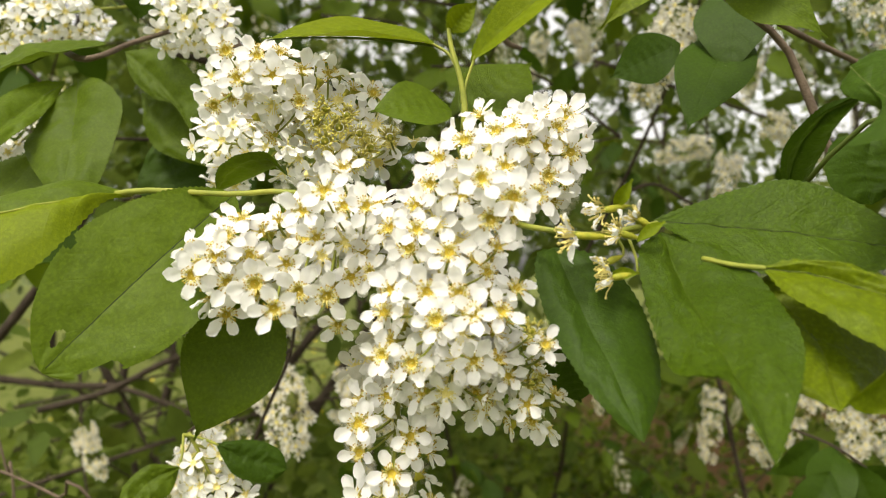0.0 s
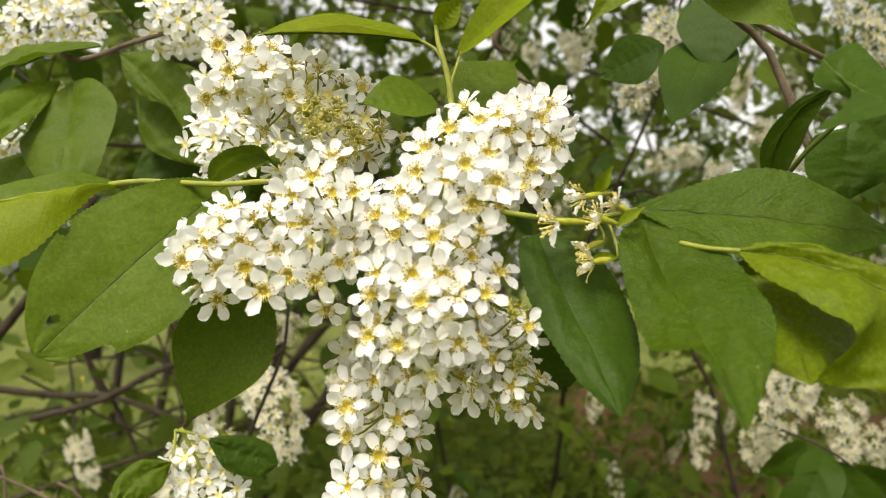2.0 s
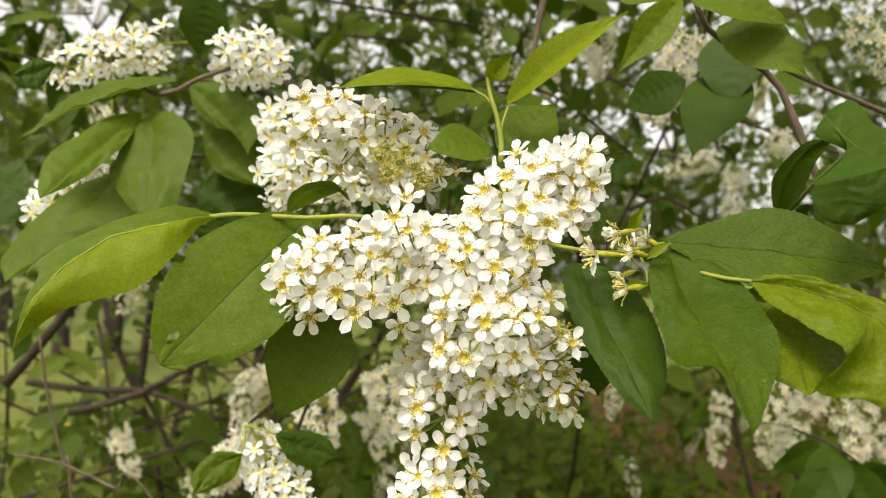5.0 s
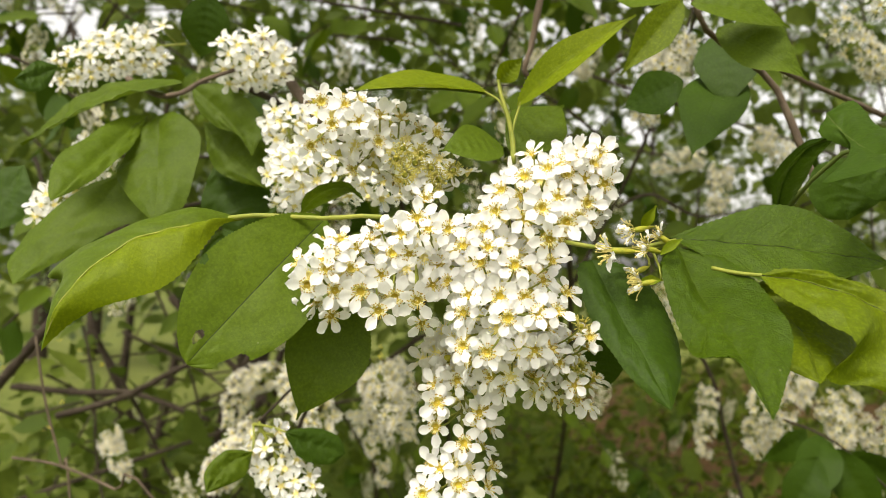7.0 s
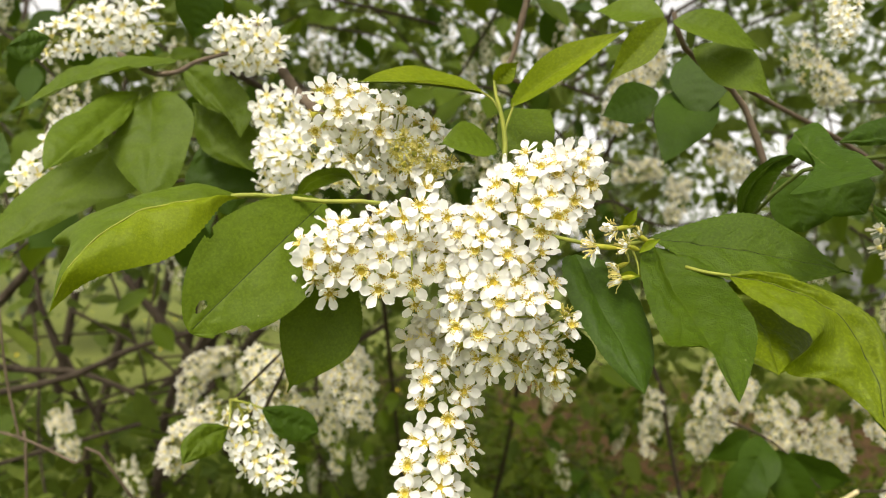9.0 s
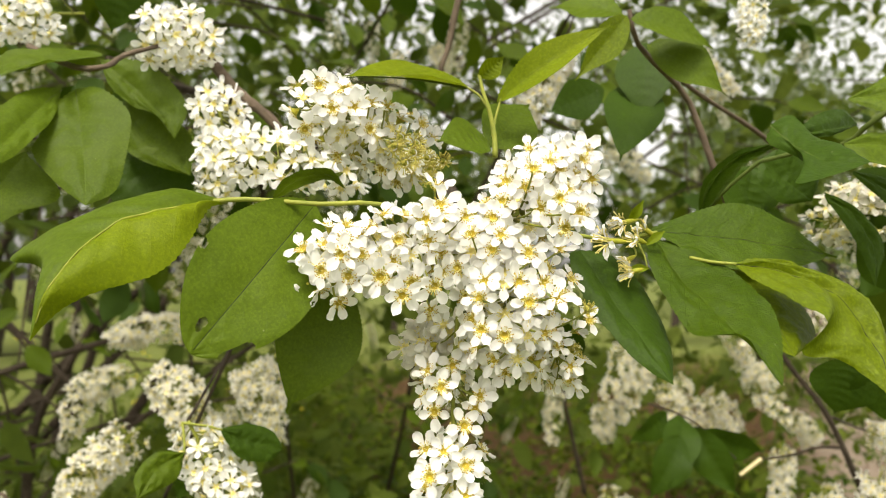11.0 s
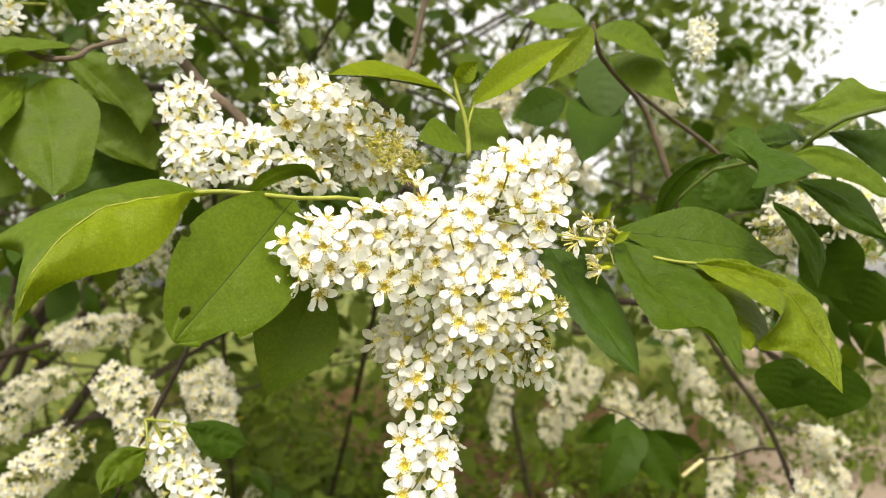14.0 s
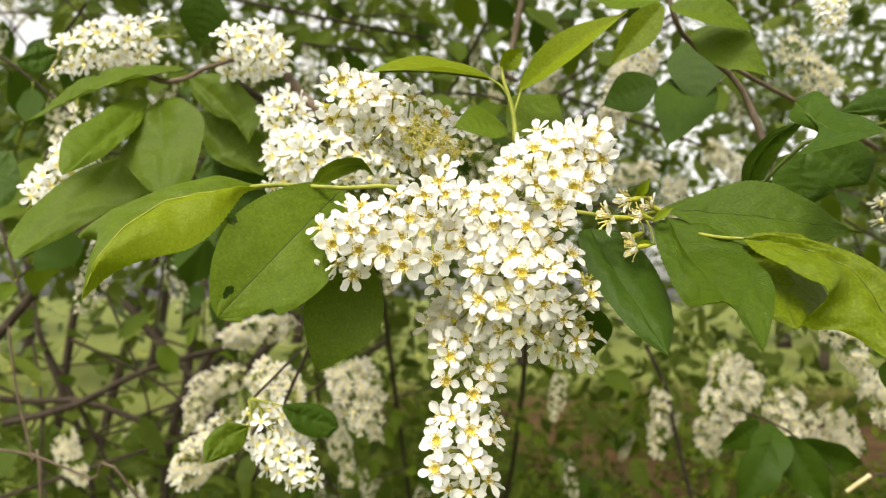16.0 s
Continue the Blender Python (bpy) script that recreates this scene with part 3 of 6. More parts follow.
def leaf_cloud(rng, centres, size, tilt=0.6):
    """Many small folded leaves at the given places, as one mesh."""
    n = len(centres)
    g = np.random.RandomState(rng.randrange(10 ** 6))
    x = g.normal(size=(n, 3))
    x[:, 2] = x[:, 2] * 0.6 - 0.5
    x /= np.linalg.norm(x, axis=1, keepdims=True)
    nrm = g.normal(size=(n, 3)) * tilt + [0, -0.3, 0.8]
    nrm -= x * (nrm * x).sum(1, keepdims=True)
    nrm /= np.linalg.norm(nrm, axis=1, keepdims=True)
    y = np.cross(nrm, x)
    form = np.array([(0, 0, 0), (0.3, -0.24, 0.05), (0.66, -0.22, 0.04), (1, 0, -0.06), (0.66, 0.22, 0.04), (0.3, 0.24, 0.05), (0.5, 0, -0.02)])
    s = (size * g.uniform(0.65, 1.2, n))[:, None, None]
    v = np.asarray(centres)[:, None, :] + s * (form[None, :, 0:1] * x[:, None] + form[None, :, 1:2] * y[:, None] + form[None, :, 2:3] * nrm[:, None])
    tri = np.array([(0, 1, 6), (1, 2, 6), (2, 3, 6), (3, 4, 6), (4, 5, 6), (5, 0, 6)])
    f = (np.arange(n)[:, None, None] * 7 + tri[None]).reshape(-1, 3)
    return v.reshape(-1, 3), f


def cloud_mesh(name, v, f, material):
    me = bpy.data.meshes.new(name)
    me.vertices.add(len(v))
    me.vertices.foreach_set("co", np.ascontiguousarray(v, dtype=np.float32).ravel())
    me.loops.add(f.size)
    me.loops.foreach_set("vertex_index", np.ascontiguousarray(f, dtype=np.int32).ravel())
    me.polygons.add(len(f))
    me.polygons.foreach_set("loop_start", np.arange(0, f.size, f.shape[1], dtype=np.int32))
    me.update(calc_edges=True)
    me.materials.append(material)
    return me

# ---- ground: lawn, litter and bare earth under the shrubs ----


def ground_material():
    n = Nodes("lawn_and_earth")
    p = n.place()
    big = n.noise(0.35, 3.0, p)
    mid = n.noise(3.0, 5.0, p)
    fine = n.noise(38.0, 5.0, p)
    grass = n.mix(n.ramp(mid, 0.3, 0.7), rgb(0.088, 0.110, 0.022), rgb(0.142, 0.156, 0.037))
    grass = n.mix(n.math("MULTIPLY", n.ramp(fine, 0.4, 0.7), 0.5), grass, rgb(0.05, 0.07, 0.014))
    earth = n.mix(n.ramp(mid, 0.35, 0.65), rgb(0.058, 0.031, 0.011), rgb(0.092, 0.053, 0.020))
    earth = n.mix(n.math("MULTIPLY", n.ramp(fine, 0.45, 0.7), 0.6), earth, rgb(0.040, 0.026, 0.010))
    sep = n.add("SeparateXYZ", i0=p)
    right = n.math("ADD", sep.outputs[0], n.math("MULTIPLY", sep.outputs[1], 0.06))
    bare = n.math("MULTIPLY", n.math("MULTIPLY", n.ramp(sep.outputs[1], 13.5, 10.5), n.ramp(n.math("ADD", sep.outputs[1], mid), 0.4, 1.5)), n.ramp(n.math("ADD", right, n.math("MULTIPLY", big, 2.0)), 0.7, 1.5))
    path = n.ramp(n.math("ADD", n.math("SUBTRACT", sep.outputs[0], n.math("MULTIPLY", sep.outputs[1], 0.82)), mid), 0.2, 0.9)
    path = n.math("MULTIPLY", path, n.math("MULTIPLY", n.ramp(n.math("ADD", sep.outputs[1], mid), 0.9, 1.9), n.ramp(n.math("SUBTRACT", sep.outputs[0], sep.outputs[1]), 9.0, 5.0)))
    earth = n.mix(path, earth, n.mix(fine, rgb(0.165, 0.127, 0.092), rgb(0.225, 0.180, 0.136)))
    n.put(n.bsdf, "Base_Color", n.mix(n.math("MAXIMUM", bare, path), grass, earth)), n.put(n.bsdf, "Roughness", 0.9)
    n.put(n.bsdf, "Specular_IOR_Level", 0.1)
    n.put(n.bsdf, "Normal", n.bump(n.math("ADD", fine, mid), 0.6, 0.03))
    return n.m


def build_ground():
    xs = np.concatenate([np.linspace(-400, -14, 10), np.linspace(-12, 14, 66), np.linspace(16, 400, 10)])
    ys = np.concatenate([np.linspace(-400, -6, 8), np.linspace(-4, 24, 70), np.linspace(27, 400, 10)])
    verts = [(x, y, 0.035 * noise.noise((x * 0.8, y * 0.8, 0.3)) * (abs(x) < 14)) for y in ys for x in xs]
    w = len(xs)
    faces = [(r * w + c, r * w + c + 1, (r + 1) * w + c + 1, (r + 1) * w + c) for r in range(len(ys) - 1) for c in range(w - 1)]
    ob = new("ground", mesh_of("ground", verts, faces, ground_material()))
    tagged(ob, "green lawn with bare brown earth under the shrubs", "ground", kind="structure")


build_ground()

# ---- the near racemes ----
raceme("dense white bird cherry raceme, fully open, at the branch tip",
       [(0.004, 0.262, 1.522), (0.020, 0.252, 1.540), (0.036, 0.262, 1.552), (0.050, 0.268, 1.562)],
       [(0.0196, 0.2356, 1.5546), (0.0123, 0.2460, 1.5511), (0.0305, 0.2288, 1.5465), (0.0240, 0.2207, 1.5421), (0.0185, 0.2259, 1.5390), (0.0401, 0.2544, 1.5633), (0.0376, 0.2530, 1.5579), (0.0482, 0.2541, 1.5621), (0.0450, 0.2515, 1.5469), (0.0432, 0.2560, 1.5661), (0.0321, 0.2218, 1.5373),
        (0.0263, 0.2216, 1.5318), (0.0099, 0.2425, 1.5431), (0.0060, 0.2418, 1.5367), (0.0520, 0.2540, 1.5545), (0.0286, 0.2415, 1.5586), (0.0510, 0.2576, 1.5665), (0.0246, 0.2523, 1.5653),
        (0.0194, 0.2437, 1.5486), (0.0415, 0.2502, 1.5411), (0.0338, 0.2495, 1.5618), (0.0447, 0.2558, 1.5565)], 36, 0.016, 1, pack=40)
raceme("white raceme with open flowers reaching out sideways",
       [(0.002, 0.268, 1.526), (-0.016, 0.262, 1.528), (-0.036, 0.260, 1.524), (-0.058, 0.256, 1.518)],
       [(-0.0496, 0.2431, 1.5277), (-0.0514, 0.2400, 1.5221), (-0.0583, 0.2403, 1.5162), (-0.0432, 0.2460, 1.5223), (-0.0486, 0.2424, 1.5144), (-0.0420, 0.2555, 1.5295), (-0.0381, 0.2590, 1.5331), (-0.0236, 0.2265, 1.5341), (-0.0181, 0.2267, 1.5393), (-0.0076, 0.2327, 1.5359), (-0.0211, 0.2326, 1.5269), (-0.0319, 0.2436, 1.5201), (-0.0383, 0.2337, 1.5142), (-0.0267, 0.2361, 1.5121), (-0.0186, 0.2348, 1.5111), (-0.0133, 0.2448, 1.5163),
        (-0.0315, 0.2279, 1.5078), (-0.0171, 0.2471, 1.5024), (-0.0158, 0.2422, 1.5474), (-0.0283, 0.2526, 1.5281), (-0.0512, 0.2499, 1.5049), (-0.0146, 0.2405, 1.5367)], 36, 0.014, 2, pack=36)
raceme("white raceme with open flowers facing outwards",
       [(0.004, 0.266, 1.524), (0.012, 0.250, 1.512), (0.014, 0.246, 1.498), (0.018, 0.250, 1.484)],
       [(0.0065, 0.2348, 1.5296), (0.0155, 0.2298, 1.5230), (0.0099, 0.2246, 1.5125), (0.0181, 0.2211, 1.5122), (0.0217, 0.2186, 1.5073), (-0.0003, 0.2318, 1.5127), (0.0298, 0.2306, 1.5072), (-0.0022, 0.2329, 1.5065), (0.0123, 0.2205, 1.5053), (0.0042, 0.2374, 1.5243), (0.0261, 0.2374, 1.5178), (-0.0022, 0.2295, 1.4952), (0.0058, 0.2278, 1.4935), (0.0223, 0.2316, 1.4939), (-0.0109, 0.2557, 1.5244),
        (0.0340, 0.2339, 1.5134), (-0.0019, 0.2439, 1.5303), (-0.0074, 0.2432, 1.5176), (0.0288, 0.2335, 1.5245)], 40, 0.017, 3, pack=50)
raceme("white raceme with fading flowers and a few green ones",
       [(0.012, 0.262, 1.502), (0.024, 0.258, 1.494), (0.034, 0.256, 1.486), (0.042, 0.256, 1.478)],
       [(0.0381, 0.2286, 1.5022), (0.0397, 0.2458, 1.4855), (0.0237, 0.2484, 1.4822), (0.0384, 0.2451, 1.4797), (0.0328, 0.2436, 1.4879), (0.0134, 0.2517, 1.4775), (0.0425, 0.2365, 1.4978), (0.0028, 0.2543, 1.4837), (0.0148, 0.2514, 1.4868)],
       26, 0.012, 4, 2, size=0.84, pack=24)
raceme("white raceme hanging straight down below the cluster",
       [(0.000, 0.270, 1.498), (-0.001, 0.272, 1.476), (-0.002, 0.270, 1.456), (-0.002, 0.266, 1.428), (-0.001, 0.266, 1.408)],
       [(-0.0038, 0.2641, 1.4787), (-0.0099, 0.2623, 1.4705), (-0.0120, 0.2604, 1.4614), (0.0040, 0.2598, 1.4622), (-0.0015, 0.2550, 1.4565), (0.0069, 0.2649, 1.4676), (-0.0104, 0.2521, 1.4477), (0.0003, 0.2551, 1.4415), (-0.0145, 0.2563, 1.4391), (-0.0006, 0.2560, 1.4284), (-0.0133, 0.2561, 1.4262),
        (-0.0027, 0.2579, 1.4171), (-0.0168, 0.2479, 1.4394), (-0.0174, 0.2488, 1.4284), (-0.0041, 0.2439, 1.4327), (-0.0038, 0.2453, 1.4437), (0.0039, 0.2531, 1.4684), (-0.0116, 0.2520, 1.4721)],
       30, 0.0125, 5, pack=14)
raceme("white raceme with green spent flowers at its foot",
       [(-0.004, 0.300, 1.560), (-0.022, 0.296, 1.572), (-0.040, 0.288, 1.580), (-0.060, 0.284, 1.586)],
       [(-0.0112, 0.2730, 1.5587), (-0.0050, 0.2769, 1.5630), (-0.0135, 0.2691, 1.5542), (-0.0252, 0.2664, 1.5702), (-0.0203, 0.2647, 1.5640), (-0.0243, 0.2618, 1.5590), (-0.0140, 0.2668, 1.5623), (-0.0279, 0.2665, 1.5662), (-0.0182, 0.2686, 1.5685),
        (-0.0527, 0.2626, 1.5791), (-0.0431, 0.2700, 1.5818), (-0.0353, 0.2790, 1.5860), (-0.0577, 0.2664, 1.5891), (-0.0358, 0.2775, 1.5750), (-0.0446, 0.2844, 1.5937), (-0.0273, 0.2862, 1.5868), (-0.0198, 0.2959, 1.5837), (-0.0625, 0.2708, 1.5724), (-0.0119, 0.2864, 1.5802), (-0.0499, 0.2755, 1.5900)],
       34, 0.016, 6, 9, pack=36)
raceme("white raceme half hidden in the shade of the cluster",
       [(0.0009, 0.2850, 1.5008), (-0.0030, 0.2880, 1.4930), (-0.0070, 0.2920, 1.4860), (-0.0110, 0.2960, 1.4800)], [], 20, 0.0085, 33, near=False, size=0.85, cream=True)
raceme("white raceme behind the front cluster",
       [(-0.020, 0.345, 1.572), (-0.045, 0.352, 1.572), (-0.070, 0.358, 1.574), (-0.094, 0.366, 1.576)],
       [(-0.0655, 0.3730, 1.5848), (-0.0828, 0.3684, 1.5778), (-0.0756, 0.3685, 1.5782), (-0.0820, 0.3756, 1.5823), (-0.0693, 0.3711, 1.5841), (-0.0564, 0.3668, 1.5814)], 44, 0.015, 7, near=False)
raceme("white raceme hanging beside a cluster of leaves",
       [(-0.1115, 0.4187, 1.6229), (-0.1027, 0.4145, 1.6084), (-0.0999, 0.4153, 1.5900), (-0.1024, 0.4161, 1.5682)], [], 44, 0.012, 8, near=False)
raceme("round white raceme on a short side shoot",
       [(-0.1499, 0.4364, 1.6545), (-0.1308, 0.4319, 1.6553), (-0.1102, 0.4277, 1.6505)], [], 40, 0.0155, 9, near=False)
raceme("long white raceme reaching outward",
       [(-0.1902, 0.4892, 1.6833), (-0.2179, 0.4886, 1.6803), (-0.2495, 0.4880, 1.6736), (-0.2791, 0.4876, 1.6615)], [], 50, 0.0145, 10, near=False)
raceme("white raceme leaning down beside a dark twig",
       [(-0.1156, 0.4010, 1.4363), (-0.1075, 0.4019, 1.4204), (-0.0994, 0.4027, 1.4045), (-0.0858, 0.3936, 1.3917)], [], 38, 0.0125, 12, near=False, size=0.95)
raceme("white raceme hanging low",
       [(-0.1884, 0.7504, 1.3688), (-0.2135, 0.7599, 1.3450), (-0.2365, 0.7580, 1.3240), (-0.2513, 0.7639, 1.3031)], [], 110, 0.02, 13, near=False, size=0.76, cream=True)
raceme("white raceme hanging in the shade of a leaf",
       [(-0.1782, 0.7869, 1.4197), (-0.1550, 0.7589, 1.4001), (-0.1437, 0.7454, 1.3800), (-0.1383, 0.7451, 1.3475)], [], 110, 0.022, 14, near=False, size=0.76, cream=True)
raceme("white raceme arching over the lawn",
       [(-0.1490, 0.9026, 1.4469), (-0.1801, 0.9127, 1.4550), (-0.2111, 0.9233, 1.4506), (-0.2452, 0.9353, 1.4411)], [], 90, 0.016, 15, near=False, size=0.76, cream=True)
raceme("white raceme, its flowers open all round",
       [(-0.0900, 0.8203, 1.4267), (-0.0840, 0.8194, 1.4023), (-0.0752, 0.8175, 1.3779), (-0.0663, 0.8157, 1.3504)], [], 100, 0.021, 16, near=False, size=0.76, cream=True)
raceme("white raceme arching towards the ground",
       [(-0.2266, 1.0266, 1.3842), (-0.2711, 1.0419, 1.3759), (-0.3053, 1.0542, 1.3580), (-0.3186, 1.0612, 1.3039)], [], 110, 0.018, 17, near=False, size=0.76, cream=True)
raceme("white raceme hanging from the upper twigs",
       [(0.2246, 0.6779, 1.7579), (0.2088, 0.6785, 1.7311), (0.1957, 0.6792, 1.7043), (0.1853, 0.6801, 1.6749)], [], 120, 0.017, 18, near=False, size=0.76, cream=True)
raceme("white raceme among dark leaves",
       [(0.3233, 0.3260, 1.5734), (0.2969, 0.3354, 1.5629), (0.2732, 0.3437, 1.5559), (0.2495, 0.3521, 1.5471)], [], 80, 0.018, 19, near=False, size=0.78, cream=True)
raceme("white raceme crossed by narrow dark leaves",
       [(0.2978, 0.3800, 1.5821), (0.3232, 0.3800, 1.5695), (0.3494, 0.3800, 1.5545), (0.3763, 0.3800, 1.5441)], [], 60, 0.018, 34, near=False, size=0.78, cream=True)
raceme("white raceme showing through the leaves",
       [(-0.2653, 0.4341, 1.5496), (-0.2534, 0.4340, 1.5637), (-0.2413, 0.4337, 1.5778), (-0.2300, 0.4334, 1.5955)], [], 34, 0.0095, 20, near=False)

raceme("small round raceme of white buds and flowers",
       [(0.2899, 0.4653, 1.7274), (0.2884, 0.4662, 1.7161), (0.2877, 0.4672, 1.7014)], [], 26, 0.009, 21, near=False, size=0.8)

# racemes among the shaded leaves
SHADED_RIGHT = [
    [(0.4483, 0.8970, 1.4063), (0.4240, 0.8987, 1.3730), (0.4038, 0.9008, 1.3253)],
    [(0.4781, 0.8971, 1.3782), (0.4971, 0.8975, 1.3499), (0.5164, 0.8982, 1.3107)],
    [(0.5300, 0.8665, 1.3532), (0.5413, 0.8669, 1.3290), (0.5458, 0.8678, 1.2976)],
    [(0.2815, 0.9982, 1.5120), (0.2983, 0.9985, 1.4885), (0.3193, 0.9989, 1.4571)],
    [(0.3934, 1.0999, 1.3650), (0.3863, 1.1018, 1.3122), (0.3838, 1.1038, 1.2508)],
    [(0.3946, 0.9505, 1.3409), (0.3993, 0.9513, 1.3144), (0.4039, 0.9520, 1.2879)],
    [(0.3905, 0.8691, 1.4400), (0.3836, 0.8735, 1.3944), (0.3659, 0.8818, 1.3412)]]
# racemes low over the bare earth
SHADED_LOW = [
    [(0.4342, 0.8568, 1.3864), (0.4489, 0.8533, 1.3559), (0.4599, 0.8511, 1.3215)],
    [(0.5584, 0.9216, 1.3650), (0.5587, 0.9234, 1.3231), (0.5511, 0.9280, 1.2771)],
    [(0.5792, 0.8118, 1.3017), (0.5831, 0.8122, 1.2636), (0.5762, 0.8166, 1.2180)],
    [(0.5713, 0.8100, 1.4007), (0.5498, 0.8183, 1.3780), (0.5862, 0.8081, 1.3321)],
    [(0.6029, 0.6965, 1.3392), (0.6290, 0.6881, 1.3321), (0.6550, 0.6796, 1.3251)],
    [(-0.5106, 1.0762, 1.2986), (-0.4970, 1.0769, 1.2655), (-0.4791, 1.0776, 1.2283)],
    [(-0.0840, 0.9110, 1.4154), (-0.0614, 0.9113, 1.3871), (-0.0519, 0.9133, 1.3151)]]
# racemes between the leaning branches
SHADED_MORE = [
    [(0.3589, 0.7000, 1.7907), (0.3913, 0.7000, 1.7577), (0.4148, 0.7000, 1.7327), (0.4339, 0.7000, 1.7236)],
    [(0.6829, 1.1000, 1.3807), (0.7523, 1.1000, 1.3628), (0.7930, 1.1000, 1.3257), (0.8192, 1.1000, 1.2686)],
    [(0.4697, 0.8000, 1.4819), (0.4984, 0.8000, 1.4507), (0.5240, 0.8000, 1.4119)],
    [(0.4823, 0.5500, 1.3371), (0.4732, 0.5500, 1.3111), (0.4648, 0.5500, 1.2801)],
    [(0.6414, 0.7000, 1.3023), (0.6617, 0.7000, 1.2856), (0.6766, 0.7000, 1.2596)],
    [(0.4998, 0.6500, 1.2953), (0.5112, 0.6500, 1.2728), (0.5155, 0.6500, 1.2416)],
    [(0.3714, 0.9000, 1.2291), (0.4009, 0.9000, 1.2079), (0.4439, 0.9000, 1.1779)],
    [(0.6613, 0.9000, 1.3156), (0.6941, 0.9000, 1.2967), (0.7006, 0.9000, 1.2753)],
    [(0.4609, 1.0500, 1.4079), (0.5007, 1.0500, 1.3882), (0.5098, 1.0500, 1.3379)]]
# racemes further back and higher up
SHADED_HIGH = [
    [(-0.1316, 0.9642, 1.3553), (-0.1074, 0.9648, 1.3142), (-0.0902, 0.9664, 1.2500)],
    [(0.3644, 0.8845, 1.6945), (0.3981, 0.8860, 1.6818), (0.4333, 0.8881, 1.6527)],
    [(0.3734, 0.9856, 1.6779), (0.3698, 0.9867, 1.6474), (0.3641, 0.9882, 1.6055)],
    [(0.3851, 1.0852, 1.6977), (0.3516, 1.0844, 1.6949), (0.3098, 1.0838, 1.6819)],
    [(0.1947, 1.1207, 1.8956), (0.2007, 1.1215, 1.8705), (0.2085, 1.1227, 1.8329)],
    [(0.1598, 1.2198, 1.9113), (0.1490, 1.2207, 1.8746), (0.1420, 1.2218, 1.8334)],
    [(0.5512, 1.3256, 1.9071), (0.5367, 1.3265, 1.8674), (0.5271, 1.3277, 1.8228)]]
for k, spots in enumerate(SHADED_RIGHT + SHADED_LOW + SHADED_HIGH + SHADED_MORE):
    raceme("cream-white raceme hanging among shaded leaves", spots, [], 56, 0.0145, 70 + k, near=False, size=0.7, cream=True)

# ---- the near shoots and their leaves ----
HOLES = ((0.885, -0.30, 0.11), (0.865, -0.24, 0.08), (0.88, 0.95, 0.22), (0.84, 0.86, 0.12), (0.60, -0.97, 0.08))
shoot = thing("leafy_shoot", (-0.1035, 0.2770, 1.5425), "yellow-green shoot with large toothed leaves, one eaten", "shoot")
so = shoot.location.copy()
twig(shoot, so, [(-0.1035, 0.2770, 1.5425), (-0.0849, 0.2724, 1.5441), (-0.0568, 0.2682, 1.5426), (-0.0341, 0.2639, 1.5428), (-0.0082, 0.2699, 1.5355)], 0.0011, 0.0009, STALK, "stem", 0.05)
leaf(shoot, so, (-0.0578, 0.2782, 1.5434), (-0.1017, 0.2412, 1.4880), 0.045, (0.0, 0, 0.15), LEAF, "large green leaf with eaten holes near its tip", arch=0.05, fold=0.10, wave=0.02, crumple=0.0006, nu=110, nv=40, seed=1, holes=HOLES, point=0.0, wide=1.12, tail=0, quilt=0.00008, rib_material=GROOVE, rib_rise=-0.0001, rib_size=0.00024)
# far half in a darker green that carries the shading of the fold
shaped_leaf(shoot, so, [(-0.0919, 0.2770, 1.5431), (-0.1129, 0.2620, 1.5388), (-0.1296, 0.2520, 1.5313), (-0.1378, 0.2410, 1.5214), (-0.1443, 0.2340, 1.5095), (-0.1480, 0.2295, 1.4938)],
            [(-0.0919, 0.2770, 1.5426), (-0.0987, 0.2680, 1.5394), (-0.1051, 0.2540, 1.5248), (-0.1152, 0.2460, 1.5141), (-0.1279, 0.2400, 1.5102), (-0.1420, 0.2360, 1.5023), (-0.1480, 0.2295, 1.4938)],
            [(-0.0919, 0.2770, 1.5438), (-0.1113, 0.2770, 1.5467), (-0.1330, 0.2740, 1.5411), (-0.1506, 0.2680, 1.5316), (-0.1636, 0.2620, 1.5203), (-0.1507, 0.2520, 1.5158), (-0.1480, 0.2295, 1.4938)], LEAF_YOUNG, "yellow-green leaf folded along its midrib", crumple=0.0010, seed=2, nv=12, quilt=0.0004, belly=0.0034, rib_material=STALK, rib_rise=0.0004, rib_size=0.0006, far_material=LEAF)

side = thing("leafy_shoot", (0.0430, 0.2435, 1.5304), "shoot with large rough toothed leaves", "shoot")
so = side.location.copy()
twig(side, so, [(0.0339, 0.2511, 1.5327), (0.0430, 0.2435, 1.5304), (0.0570, 0.2439, 1.5290), (0.0759, 0.2443, 1.5324)], 0.0009, 0.0008, STALK, "stem", 0.05)
leaf(side, so, (0.0760, 0.2522, 1.5335), (0.1500, 0.231, 1.5230), 0.036, (-0.05, 0, 0.8), LEAF_ROUGH, "rough green leaf with a shaded midrib groove", wide=1.3, arch=0.03, fold=0.12, wave=0.02, crumple=0.0008, nv=14, seed=4, rib_material=GROOVE, rib_rise=-0.0001, rib_size=0.00024)
